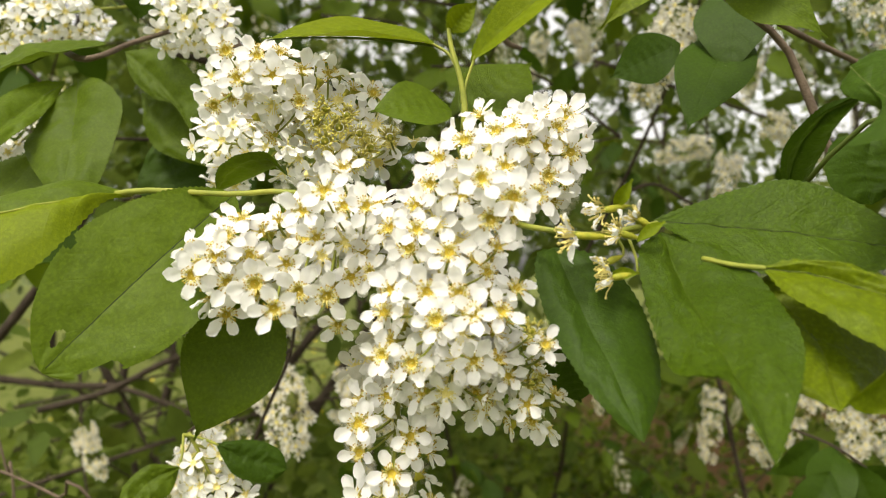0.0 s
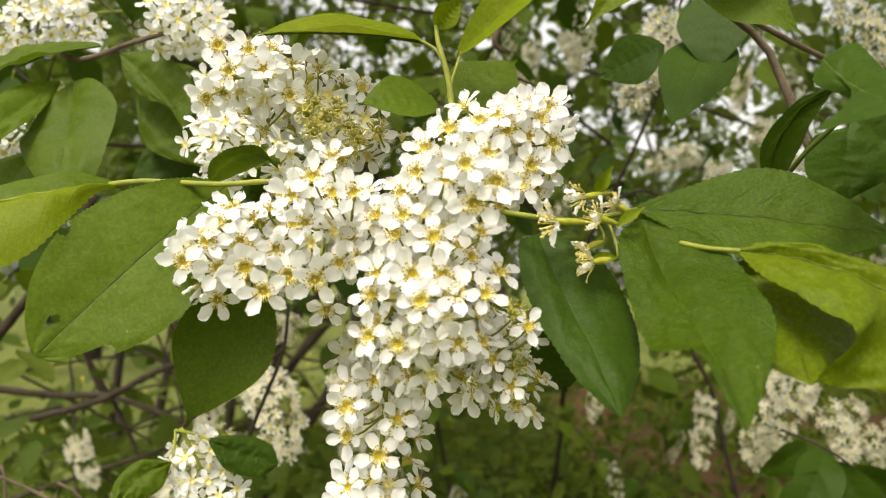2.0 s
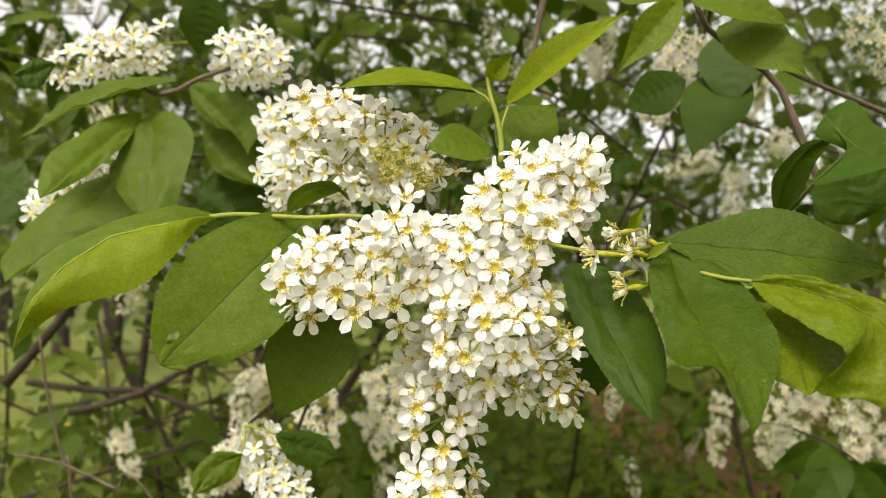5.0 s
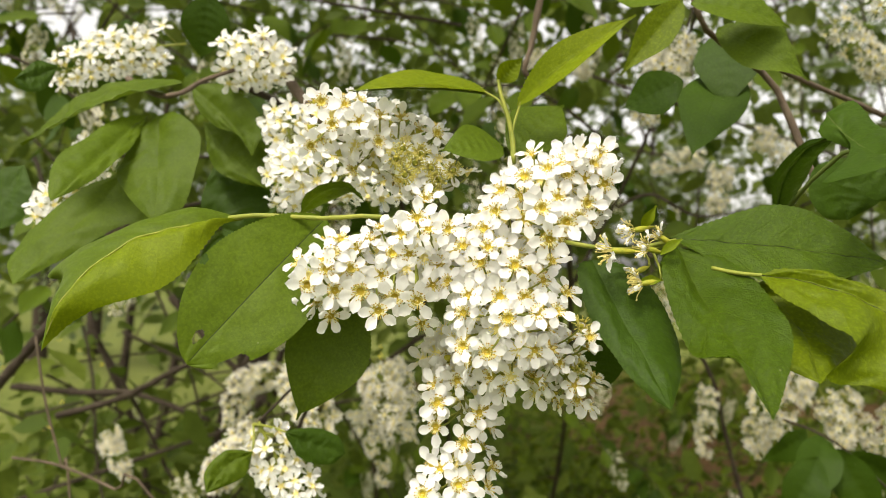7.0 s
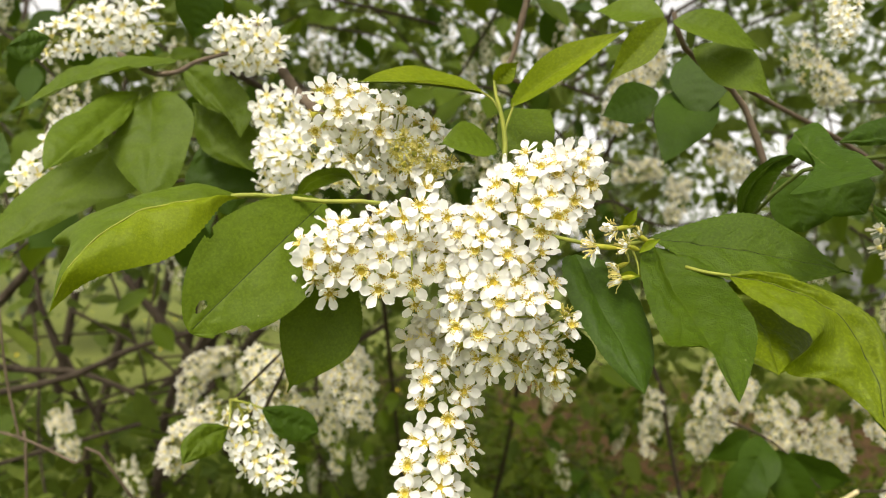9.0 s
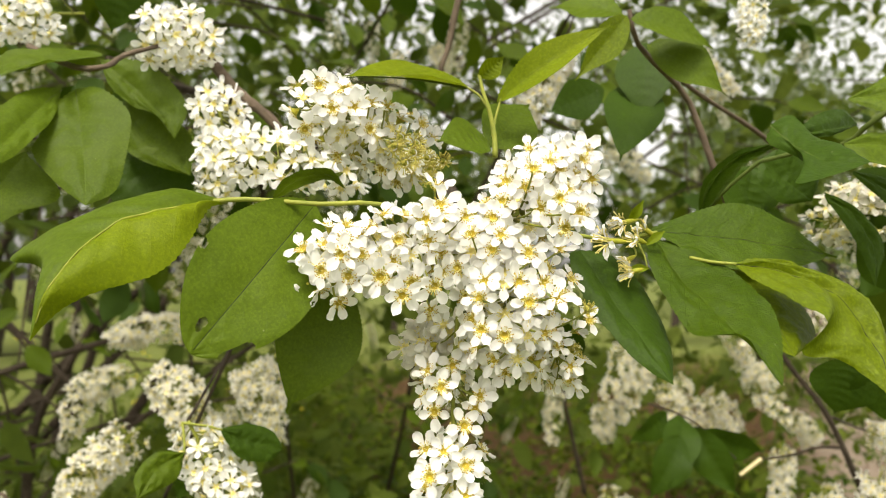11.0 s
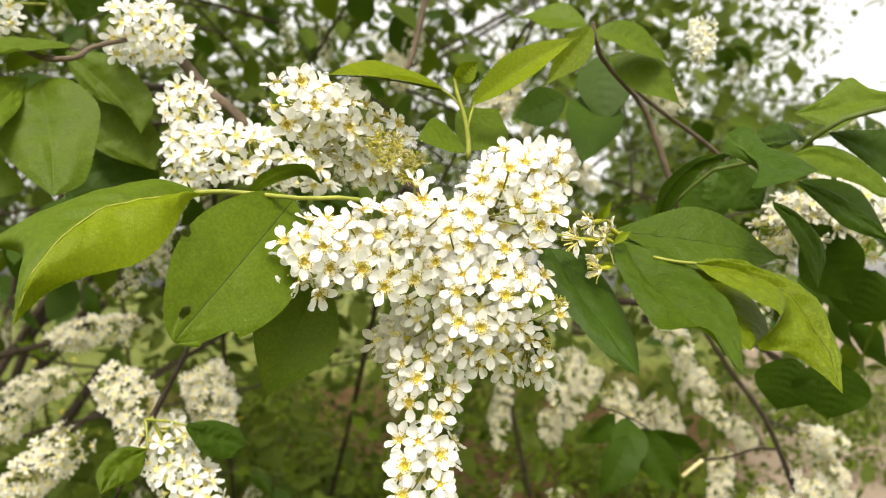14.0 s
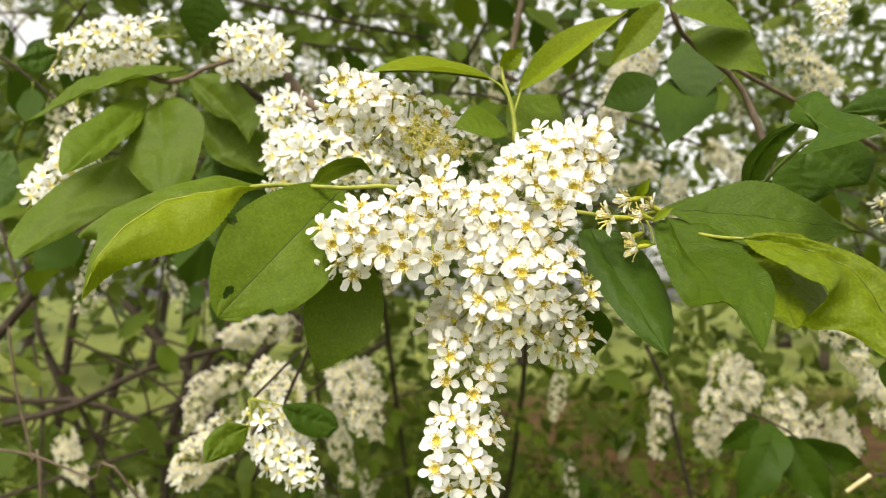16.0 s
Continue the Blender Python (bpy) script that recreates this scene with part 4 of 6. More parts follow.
shaped_leaf(side, so, [(0.0783, 0.2500, 1.5298), (0.0806, 0.2320, 1.5122), (0.0816, 0.2100, 1.4995), (0.0822, 0.1920, 1.4890), (0.0813, 0.1780, 1.4795)],
            [(0.0783, 0.2500, 1.5302), (0.0702, 0.2420, 1.5241), (0.0688, 0.2300, 1.5111), (0.0694, 0.2180, 1.4999), (0.0707, 0.2080, 1.4939), (0.0754, 0.1900, 1.4955), (0.0781, 0.1840, 1.4886), (0.0813, 0.1780, 1.4795)],
            [(0.0783, 0.2500, 1.5302), (0.0926, 0.2400, 1.5255), (0.0978, 0.2260, 1.5168), (0.0989, 0.2120, 1.5080), (0.0982, 0.2020, 1.5002), (0.0895, 0.1880, 1.4882), (0.0813, 0.1780, 1.4795)], LEAF_ROUGH, "rough green leaf bent at the tip", crumple=0.0011, seed=5, nv=14, midrib=False)
shaped_leaf(side, so, [(0.0989, 0.2260, 1.5195), (0.1138, 0.2200, 1.5166), (0.1317, 0.2120, 1.5079), (0.1387, 0.2020, 1.4909), (0.1372, 0.1900, 1.4704)],
            [(0.0990, 0.2260, 1.5201), (0.1103, 0.2220, 1.5219), (0.1299, 0.2170, 1.5162), (0.1447, 0.2100, 1.5067), (0.1472, 0.2020, 1.4874), (0.1372, 0.1900, 1.4704)],
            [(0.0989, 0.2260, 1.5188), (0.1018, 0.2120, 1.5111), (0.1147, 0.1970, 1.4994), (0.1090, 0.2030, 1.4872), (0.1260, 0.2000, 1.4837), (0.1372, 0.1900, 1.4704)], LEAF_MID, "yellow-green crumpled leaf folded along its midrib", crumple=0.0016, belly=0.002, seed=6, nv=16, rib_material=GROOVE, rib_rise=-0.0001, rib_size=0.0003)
shaped_leaf(side, so, [(0.0994, 0.2400, 1.5156), (0.1060, 0.2300, 1.5092), (0.1100, 0.2170, 1.4979), (0.1079, 0.2050, 1.4858)],
            [(0.0994, 0.2400, 1.5156), (0.0928, 0.2280, 1.5054), (0.0955, 0.2120, 1.4930), (0.1079, 0.2050, 1.4858)],
            [(0.0994, 0.2400, 1.5158), (0.1129, 0.2360, 1.5174), (0.1272, 0.2280, 1.5061), (0.1287, 0.2190, 1.4930), (0.1079, 0.2050, 1.4858)], LEAF_MID, crumple=0.0008, seed=47, nv=12)
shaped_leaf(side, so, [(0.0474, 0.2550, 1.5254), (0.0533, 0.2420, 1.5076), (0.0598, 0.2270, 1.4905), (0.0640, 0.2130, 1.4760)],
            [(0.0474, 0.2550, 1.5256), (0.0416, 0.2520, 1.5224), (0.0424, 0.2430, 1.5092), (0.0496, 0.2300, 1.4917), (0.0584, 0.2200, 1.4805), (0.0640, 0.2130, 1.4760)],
            [(0.0474, 0.2550, 1.5256), (0.0628, 0.2520, 1.5213), (0.0725, 0.2430, 1.5041), (0.0727, 0.2300, 1.4886), (0.0640, 0.2130, 1.4760)], LEAF_SHADED, "dark green leaf hanging in shade", crumple=0.0007, seed=7, nv=12, midrib=False)
leaf(side, so, (0.0633, 0.2437, 1.5370), (0.0675, 0.2396, 1.5447), 0.0042, (0.2, 0, 0), LEAF_YOUNG, "small yellow-green bract", arch=0.1, fold=0.5, seed=50, rib=False, teeth=False, nu=16, nv=4)
leaf(side, so, (0.0612, 0.2405, 1.5171), (0.0695, 0.2387, 1.5178), 0.0036, (0, 0, 0.3), LEAF_YOUNG, "small yellow-green bract", arch=0.1, fold=0.5, seed=51, rib=False, teeth=False, nu=16, nv=4)
leaf(side, so, (0.0690, 0.2403, 1.5270), (0.0770, 0.2403, 1.5326), 0.0036, (0, 0, 0.3), LEAF_YOUNG, "small yellow-green bract", arch=0.1, fold=0.5, seed=52, rib=False, teeth=False, nu=16, nv=4)
twig(side, so, [(0.0867, 0.2380, 1.5222), (0.0929, 0.2320, 1.5204), (0.0995, 0.2260, 1.5195)], 0.0008, 0.0007, STALK, "petiole", 0.0)

poor = thing("flower_raceme", (0.0775, 0.2503, 1.5326), "short raceme with few small withered flowers", "flower cluster", "flower racemes")
po = poor.location.copy()
poor_rng = random.Random(31)
poor_line = bezier([(0.0775, 0.2503, 1.5326), (0.0670, 0.2442, 1.5291), (0.0570, 0.2439, 1.5282), (0.0490, 0.2437, 1.5289)], 10)
part("stalk", tube("stalk", [p - po for p in poor_line], 0.0008, 0.0006, STALK, 6), poor)
for mouth, foot, s, petals in [
        ((0.0507, 0.2375, 1.5283), (0.0623, 0.2395, 1.5281), 1.00, 4),
        ((0.0595, 0.2410, 1.5358), (0.0681, 0.2440, 1.5375), 0.90, 4),
        ((0.0638, 0.2385, 1.5292), (0.0699, 0.2410, 1.5277), 0.85, 4),
        ((0.0700, 0.2430, 1.5337), (0.0756, 0.2440, 1.5300), 0.70, 3),
        ((0.0614, 0.2380, 1.5165), (0.0689, 0.2395, 1.5178), 0.90, 3),
        ((0.0604, 0.2400, 1.5209), (0.0654, 0.2420, 1.5229), 0.70, 2)]:
    withered_flower(poor, po, Vector(mouth), Vector(foot), poor_rng, s, petals)
    root = nearest_on(poor_line, Vector(foot))
    part("pedicel", tube("pedicel", bezier([root - po, root.lerp(Vector(foot), 0.6) - po + Vector((0.0008, 0, 0)), Vector(foot) - po], 5), 0.0005, 0.0004, STALK, 5), poor)

upper = thing("leafy_shoot", (0.0199, 0.2843, 1.5703), "upright shoot tip with young narrow leaves", "shoot")
so = upper.location.copy()
twig(upper, so, [(0.0200, 0.2824, 1.5665), (0.0201, 0.2840, 1.5761), (0.0182, 0.2846, 1.5868), (0.0154, 0.2861, 1.5965), (0.0144, 0.2878, 1.6041)], 0.0013, 0.0007, STALK, "stem", 0.05)
leaf(upper, so, (0.0093, 0.2899, 1.5987), (-0.0477, 0.2724, 1.5950), 0.024, (0, 0.2, 1.5), LEAF_YOUNG, arch=0.03, fold=0.35, seed=8)
twig(upper, so, [(0.0177, 0.2845, 1.5879), (0.0145, 0.2882, 1.5947), (0.0088, 0.2898, 1.5987)], 0.0006, 0.0005, STALK, "petiole", 0.0)
leaf(upper, so, (0.0222, 0.2865, 1.5919), (0.0690, 0.2700, 1.6250), 0.016, (-0.5, 0, 0.5), LEAF_YOUNG, arch=0.05, fold=0.45, seed=9)
twig(upper, so, [(0.0191, 0.2840, 1.5761), (0.0210, 0.2847, 1.5845), (0.0245, 0.2864, 1.5955)], 0.0006, 0.0005, STALK, "petiole", 0.0)
leaf(upper, so, (0.0144, 0.2878, 1.6029), (0.0242, 0.2828, 1.6114), 0.009, (0.3, 0, 0.2), LEAF_YOUNG, arch=0.06, fold=0.5, seed=10, rib=False)
leaf(upper, so, (0.0157, 0.2791, 1.5724), (-0.0108, 0.2635, 1.5686), 0.020, (0, 0, 0.7), LEAF, arch=0.08, fold=0.15, seed=11)
leaf(upper, so, (0.0202, 0.2912, 1.5727), (0.0460, 0.3089, 1.5973), 0.027, (0, 0, 0.5), LEAF, arch=0.03, fold=0.1, seed=12)

behind = thing("leafy_shoot", (-0.1581, 0.3923, 1.6245), "twig end with a bunch of drooping green leaves", "shoot")
so = behind.location.copy()
twig(behind, so, [(-0.2060, 0.4303, 1.6430), (-0.1758, 0.4018, 1.6253), (-0.1581, 0.3923, 1.6245), (-0.1532, 0.4120, 1.6364), (-0.1363, 0.4221, 1.6461)], 0.0018, 0.0012, BARK_PALE, "stem")
leaf(behind, so, (-0.1581, 0.4394, 1.6999), (-0.1670, 0.4508, 1.6598), 0.030, (0, 0, 0.1), LEAF_SHADED, arch=0.04, fold=0.15, seed=48)
shaped_leaf(behind, so, [(-0.1815, 0.4000, 1.6123), (-0.1901, 0.3780, 1.5927), (-0.1966, 0.3560, 1.5739), (-0.2034, 0.3380, 1.5567)],
            [(-0.1815, 0.4000, 1.6133), (-0.1938, 0.3880, 1.6083), (-0.2033, 0.3720, 1.5946), (-0.2105, 0.3560, 1.5809), (-0.2077, 0.3440, 1.5636), (-0.2034, 0.3380, 1.5567)],
            [(-0.1815, 0.4000, 1.6113), (-0.1810, 0.3820, 1.5935), (-0.1854, 0.3660, 1.5800), (-0.1914, 0.3520, 1.5681), (-0.2034, 0.3380, 1.5567)], LEAF, seed=15, crumple=0.0012)
shaped_leaf(behind, so, [(-0.1747, 0.4000, 1.6133), (-0.1686, 0.3850, 1.5901), (-0.1633, 0.3700, 1.5668), (-0.1599, 0.3580, 1.5477)],
            [(-0.1747, 0.4000, 1.6133), (-0.1838, 0.3920, 1.6015), (-0.1861, 0.3840, 1.5874), (-0.1885, 0.3780, 1.5752), (-0.1755, 0.3680, 1.5596), (-0.1599, 0.3580, 1.5477)],
            [(-0.1747, 0.4000, 1.6133), (-0.1614, 0.3940, 1.6126), (-0.1461, 0.3860, 1.5992), (-0.1448, 0.3780, 1.5803), (-0.1483, 0.3660, 1.5567), (-0.1599, 0.3580, 1.5477)], LEAF, "broad drooping green leaf", seed=14, crumple=0.0012)
shaped_leaf(behind, so, [(-0.1713, 0.4450, 1.6413), (-0.1525, 0.4400, 1.6247), (-0.1381, 0.4360, 1.6089), (-0.1278, 0.4300, 1.5940)],
            [(-0.1713, 0.4450, 1.6417), (-0.1534, 0.4420, 1.6424), (-0.1365, 0.4380, 1.6346), (-0.1220, 0.4340, 1.6146), (-0.1278, 0.4300, 1.5940)],
            [(-0.1712, 0.4450, 1.6406), (-0.1653, 0.4410, 1.6259), (-0.1516, 0.4370, 1.6136), (-0.1394, 0.4340, 1.6087), (-0.1278, 0.4300, 1.5940)], LEAF, seed=13, crumple=0.0012)
shaped_leaf(behind, so, [(-0.1660, 0.4550, 1.6204), (-0.1502, 0.4500, 1.6005), (-0.1354, 0.4450, 1.5862), (-0.1195, 0.4400, 1.5745)],
            [(-0.1660, 0.4550, 1.6204), (-0.1405, 0.4500, 1.6171), (-0.1196, 0.4460, 1.5978), (-0.1195, 0.4400, 1.5745)],
            [(-0.1659, 0.4550, 1.6186), (-0.1590, 0.4500, 1.5930), (-0.1454, 0.4450, 1.5822), (-0.1195, 0.4400, 1.5745)], LEAF, seed=17, crumple=0.0012)
shaped_leaf(behind, so, [(-0.1613, 0.4650, 1.5955), (-0.1476, 0.4600, 1.5735), (-0.1374, 0.4550, 1.5464)],
            [(-0.1613, 0.4650, 1.5955), (-0.1300, 0.4600, 1.5870), (-0.1186, 0.4570, 1.5707), (-0.1374, 0.4550, 1.5464)],
            [(-0.1613, 0.4650, 1.5955), (-0.1687, 0.4600, 1.5691), (-0.1601, 0.4570, 1.5547), (-0.1374, 0.4550, 1.5464)], LEAF_SHADED, seed=18, crumple=0.0012)
shaped_leaf(behind, so, [(-0.2039, 0.4250, 1.5824), (-0.2149, 0.4100, 1.5601), (-0.2294, 0.3950, 1.5408), (-0.2459, 0.3800, 1.5151)],
            [(-0.2039, 0.4250, 1.5831), (-0.2246, 0.4150, 1.5730), (-0.2443, 0.4030, 1.5516), (-0.2537, 0.3900, 1.5292), (-0.2459, 0.3800, 1.5151)],
            [(-0.2039, 0.4250, 1.5813), (-0.1837, 0.4120, 1.5571), (-0.2021, 0.4020, 1.5463), (-0.2262, 0.3900, 1.5279), (-0.2459, 0.3800, 1.5151)], LEAF, seed=19, crumple=0.0012)
shaped_leaf(behind, so, [(-0.2444, 0.4200, 1.6470), (-0.2512, 0.4100, 1.6390), (-0.2592, 0.4000, 1.6342)],
            [(-0.2444, 0.4200, 1.6481), (-0.2527, 0.4120, 1.6485), (-0.2592, 0.4000, 1.6342)],
            [(-0.2444, 0.4200, 1.6460), (-0.2468, 0.4100, 1.6312), (-0.2551, 0.4030, 1.6284), (-0.2592, 0.4000, 1.6342)], LEAF_SHADED, seed=73)
shaped_leaf(behind, so, [(-0.3090, 0.5000, 1.5995), (-0.3131, 0.4900, 1.5772), (-0.3132, 0.4800, 1.5519)],
            [(-0.3090, 0.5000, 1.5999), (-0.2978, 0.4900, 1.5773), (-0.3023, 0.4850, 1.5590), (-0.3132, 0.4800, 1.5519)],
            [(-0.3090, 0.5000, 1.5995), (-0.3241, 0.4950, 1.5938), (-0.3283, 0.4900, 1.5731), (-0.3132, 0.4800, 1.5519)], LEAF_SHADED, seed=74)
leaf(behind, so, (-0.1621, 0.4019, 1.6329), (-0.2487, 0.3910, 1.5943), 0.034, (0, 0.2, 1.6), LEAF, arch=0.06, fold=0.25, crumple=0.002, seed=16)

under = thing("leafy_shoot", (-0.0313, 0.2800, 1.5176), "shoot with a dark leaf below the flowers", "shoot")
so = under.location.copy()
twig(under, so, [(-0.0082, 0.2699, 1.5355), (-0.0266, 0.2778, 1.5245), (-0.0459, 0.2798, 1.5118)], 0.0009, 0.0007, STALK, "petiole", 0.0)
leaf(under, so, (-0.0459, 0.2798, 1.5118), (-0.0684, 0.2732, 1.4617), 0.034, (0, 0, 0.15), LEAF, arch=0.03, fold=0.12, seed=21)
shaped_leaf(under, so, [(-0.0744, 0.3100, 1.5478), (-0.0683, 0.3050, 1.5536), (-0.0598, 0.3000, 1.5575), (-0.0507, 0.2970, 1.5583), (-0.0434, 0.2950, 1.5520)],
            [(-0.0744, 0.3100, 1.5478), (-0.0704, 0.3000, 1.5552), (-0.0606, 0.2950, 1.5598), (-0.0501, 0.2920, 1.5597), (-0.0434, 0.2950, 1.5520)],
            [(-0.0744, 0.3100, 1.5475), (-0.0637, 0.3180, 1.5539), (-0.0554, 0.3160, 1.5574), (-0.0482, 0.3080, 1.5578), (-0.0434, 0.2950, 1.5520)], LEAF, "arched green leaf seen from its edge", seed=22, crumple=0.0005, nv=6, midrib=False)
leaf(under, so, (0.0550, 0.2933, 1.4948), (0.0659, 0.3146, 1.4681), 0.020, (0, 0, 0), LEAF_SHADED, arch=0.05, seed=23)

beside = thing("leafy_shoot", (-0.1185, 0.4020, 1.4349), "small green leaves beside a low raceme", "shoot")
so = beside.location.copy()
twig(beside, so, [(-0.1185, 0.4020, 1.4349), (-0.1076, 0.3960, 1.4344), (-0.0971, 0.3900, 1.4327)], 0.0008, 0.0006, STALK, "petiole", 0.0)
twig(beside, so, [(-0.1185, 0.4020, 1.4349), (-0.1170, 0.3970, 1.4284), (-0.1164, 0.3920, 1.4208)], 0.0008, 0.0006, STALK, "petiole", 0.0)
shaped_leaf(beside, so, [(-0.1164, 0.3920, 1.4213), (-0.1276, 0.3830, 1.4167), (-0.1364, 0.3730, 1.4038)],
            [(-0.1164, 0.3920, 1.4216), (-0.1296, 0.3850, 1.4234), (-0.1383, 0.3780, 1.4143), (-0.1364, 0.3730, 1.4038)],
            [(-0.1164, 0.3920, 1.4208), (-0.1191, 0.3840, 1.4101), (-0.1301, 0.3770, 1.4055), (-0.1364, 0.3730, 1.4038)], LEAF, seed=71)
shaped_leaf(beside, so, [(-0.0977, 0.3900, 1.4327), (-0.0822, 0.3950, 1.4243), (-0.0654, 0.4000, 1.4186)],
            [(-0.0977, 0.3900, 1.4336), (-0.0821, 0.3980, 1.4333), (-0.0697, 0.4020, 1.4274), (-0.0654, 0.4000, 1.4186)],
            [(-0.0977, 0.3900, 1.4312), (-0.0885, 0.3900, 1.4182), (-0.0736, 0.3950, 1.4137), (-0.0654, 0.4000, 1.4186)], LEAF_SHADED, seed=72)

# the leafy shoot that hangs in from above
hung = thing("leafy_shoot", (0.1054, 0.3220, 1.6507), "drooping shoot with pointed green leaves", "shoot")
so = hung.location.copy()
twig(hung, so, [(0.1153, 0.3393, 1.6608), (0.1250, 0.3473, 1.6447), (0.1499, 0.3606, 1.6336), (0.1687, 0.3655, 1.6187), (0.1829, 0.3625, 1.5783), (0.1986, 0.3689, 1.5529)], 0.0013, 0.0022, BARK_PALE, "stem")
twig(hung, so, [(0.1449, 0.3619, 1.6405), (0.1985, 0.3971, 1.6317), (0.2596, 0.4299, 1.6204), (0.3177, 0.4637, 1.6073)], 0.0012, 0.0020, BARK_PALE, "twig")
leaf(hung, so, (0.1048, 0.3222, 1.6507), (0.0738, 0.3185, 1.6134), 0.017, (0.3, 0, 0.3), LEAF_MID, arch=0.04, fold=0.35, seed=24, point=0.7)

leaf(hung, so, (0.1074, 0.3317, 1.6548), (0.0743, 0.3530, 1.6627), 0.024, (0, 0, 1.0), LEAF, arch=0.06, fold=0.2, seed=26, point=0.7)
leaf(hung, so, (0.1118, 0.3303, 1.6526), (0.1579, 0.3260, 1.6381), 0.024, (0, 0, 0.9), LEAF, arch=0.08, fold=0.2, seed=27, point=0.7)
leaf(hung, so, (0.1297, 0.3458, 1.6446), (0.1657, 0.3245, 1.6125), 0.026, (0.1, 0, 0.6), LEAF, arch=0.08, fold=0.2, seed=28, point=0.7)
leaf(hung, so, (0.1570, 0.3980, 1.6640), (0.1480, 0.3820, 1.6110), 0.036, (0, 0, 0.3), LEAF_SHADED, arch=0.04, fold=0.1, seed=29)
leaf(hung, so, (0.1590, 0.4050, 1.6420), (0.1210, 0.3621, 1.5808), 0.036, (0, 0, 0.3), LEAF_SHADED, arch=0.04, fold=0.1, seed=30)
leaf(hung, so, (0.1297, 0.3991, 1.6328), (0.0969, 0.4108, 1.6184), 0.026, (0, 0, 0.2), LEAF_SHADED, arch=0.04, fold=0.1, seed=33)

right = thing("leafy_shoot", (0.2029, 0.2495, 1.5935), "twig with broad dark leaves in half shade", "shoot")
so = right.location.copy()
twig(right, so, [(0.2258, 0.2415, 1.6002), (0.2029, 0.2495, 1.5935), (0.1952, 0.2631, 1.5846), (0.1920, 0.2750, 1.5780), (0.1695, 0.3039, 1.5741), (0.1555, 0.3308, 1.5502)], 0.0015, 0.0010, RIB, "stem")
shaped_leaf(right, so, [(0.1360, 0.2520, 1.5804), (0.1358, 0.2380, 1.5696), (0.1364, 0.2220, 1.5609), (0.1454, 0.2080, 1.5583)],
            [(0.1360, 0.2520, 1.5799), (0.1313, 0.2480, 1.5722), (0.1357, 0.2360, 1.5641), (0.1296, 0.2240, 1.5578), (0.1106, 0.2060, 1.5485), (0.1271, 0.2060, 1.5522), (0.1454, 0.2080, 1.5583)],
            [(0.1360, 0.2520, 1.5810), (0.1449, 0.2500, 1.5850), (0.1466, 0.2380, 1.5737), (0.1484, 0.2220, 1.5661), (0.1454, 0.2080, 1.5583)], LEAF_SHADED, "shaded green leaf with a bent edge", seed=40, crumple=0.0008)
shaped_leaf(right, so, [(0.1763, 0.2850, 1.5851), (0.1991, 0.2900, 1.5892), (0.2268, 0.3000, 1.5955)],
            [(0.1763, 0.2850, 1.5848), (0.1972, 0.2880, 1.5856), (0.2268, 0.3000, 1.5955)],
            [(0.1763, 0.2850, 1.5857), (0.1936, 0.2920, 1.5966), (0.2153, 0.2980, 1.6023), (0.2268, 0.3000, 1.5955)], LEAF_SHADED, seed=41, crumple=0.0008)
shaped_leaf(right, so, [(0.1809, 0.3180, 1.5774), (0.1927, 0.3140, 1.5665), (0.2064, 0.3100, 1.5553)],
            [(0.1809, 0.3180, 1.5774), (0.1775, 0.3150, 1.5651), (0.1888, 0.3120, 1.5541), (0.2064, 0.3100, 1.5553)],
            [(0.1809, 0.3180, 1.5781), (0.1940, 0.3150, 1.5833), (0.2114, 0.3120, 1.5708), (0.2064, 0.3100, 1.5553)], LEAF_SHADED, "dark rounded leaf in shade", seed=37, crumple=0.0008)
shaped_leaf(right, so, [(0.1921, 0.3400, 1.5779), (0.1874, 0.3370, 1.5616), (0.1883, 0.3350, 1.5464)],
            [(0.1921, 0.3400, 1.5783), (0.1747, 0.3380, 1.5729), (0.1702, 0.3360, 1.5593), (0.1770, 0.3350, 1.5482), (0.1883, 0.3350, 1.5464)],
            [(0.1921, 0.3400, 1.5783), (0.2037, 0.3380, 1.5707), (0.2058, 0.3360, 1.5570), (0.1883, 0.3350, 1.5464)], LEAF_SHADED, seed=36, crumple=0.0008)
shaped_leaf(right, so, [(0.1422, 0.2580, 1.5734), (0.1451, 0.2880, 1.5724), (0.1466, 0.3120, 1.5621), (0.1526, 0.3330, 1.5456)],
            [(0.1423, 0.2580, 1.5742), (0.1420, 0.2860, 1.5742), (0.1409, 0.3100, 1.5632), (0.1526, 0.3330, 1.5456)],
            [(0.1422, 0.2580, 1.5724), (0.1511, 0.2910, 1.5696), (0.1558, 0.3160, 1.5592), (0.1526, 0.3330, 1.5456)], LEAF_SHADED, "curled leaf seen from its edge", seed=38, crumple=0.0008)
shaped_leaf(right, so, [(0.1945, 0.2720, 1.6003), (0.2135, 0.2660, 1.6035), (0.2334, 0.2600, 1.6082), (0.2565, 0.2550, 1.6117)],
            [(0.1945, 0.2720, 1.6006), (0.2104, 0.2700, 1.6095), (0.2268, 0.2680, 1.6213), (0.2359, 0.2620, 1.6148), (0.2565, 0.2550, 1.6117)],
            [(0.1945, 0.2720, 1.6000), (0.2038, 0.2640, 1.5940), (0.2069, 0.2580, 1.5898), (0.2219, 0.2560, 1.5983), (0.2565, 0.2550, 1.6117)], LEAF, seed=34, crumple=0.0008)
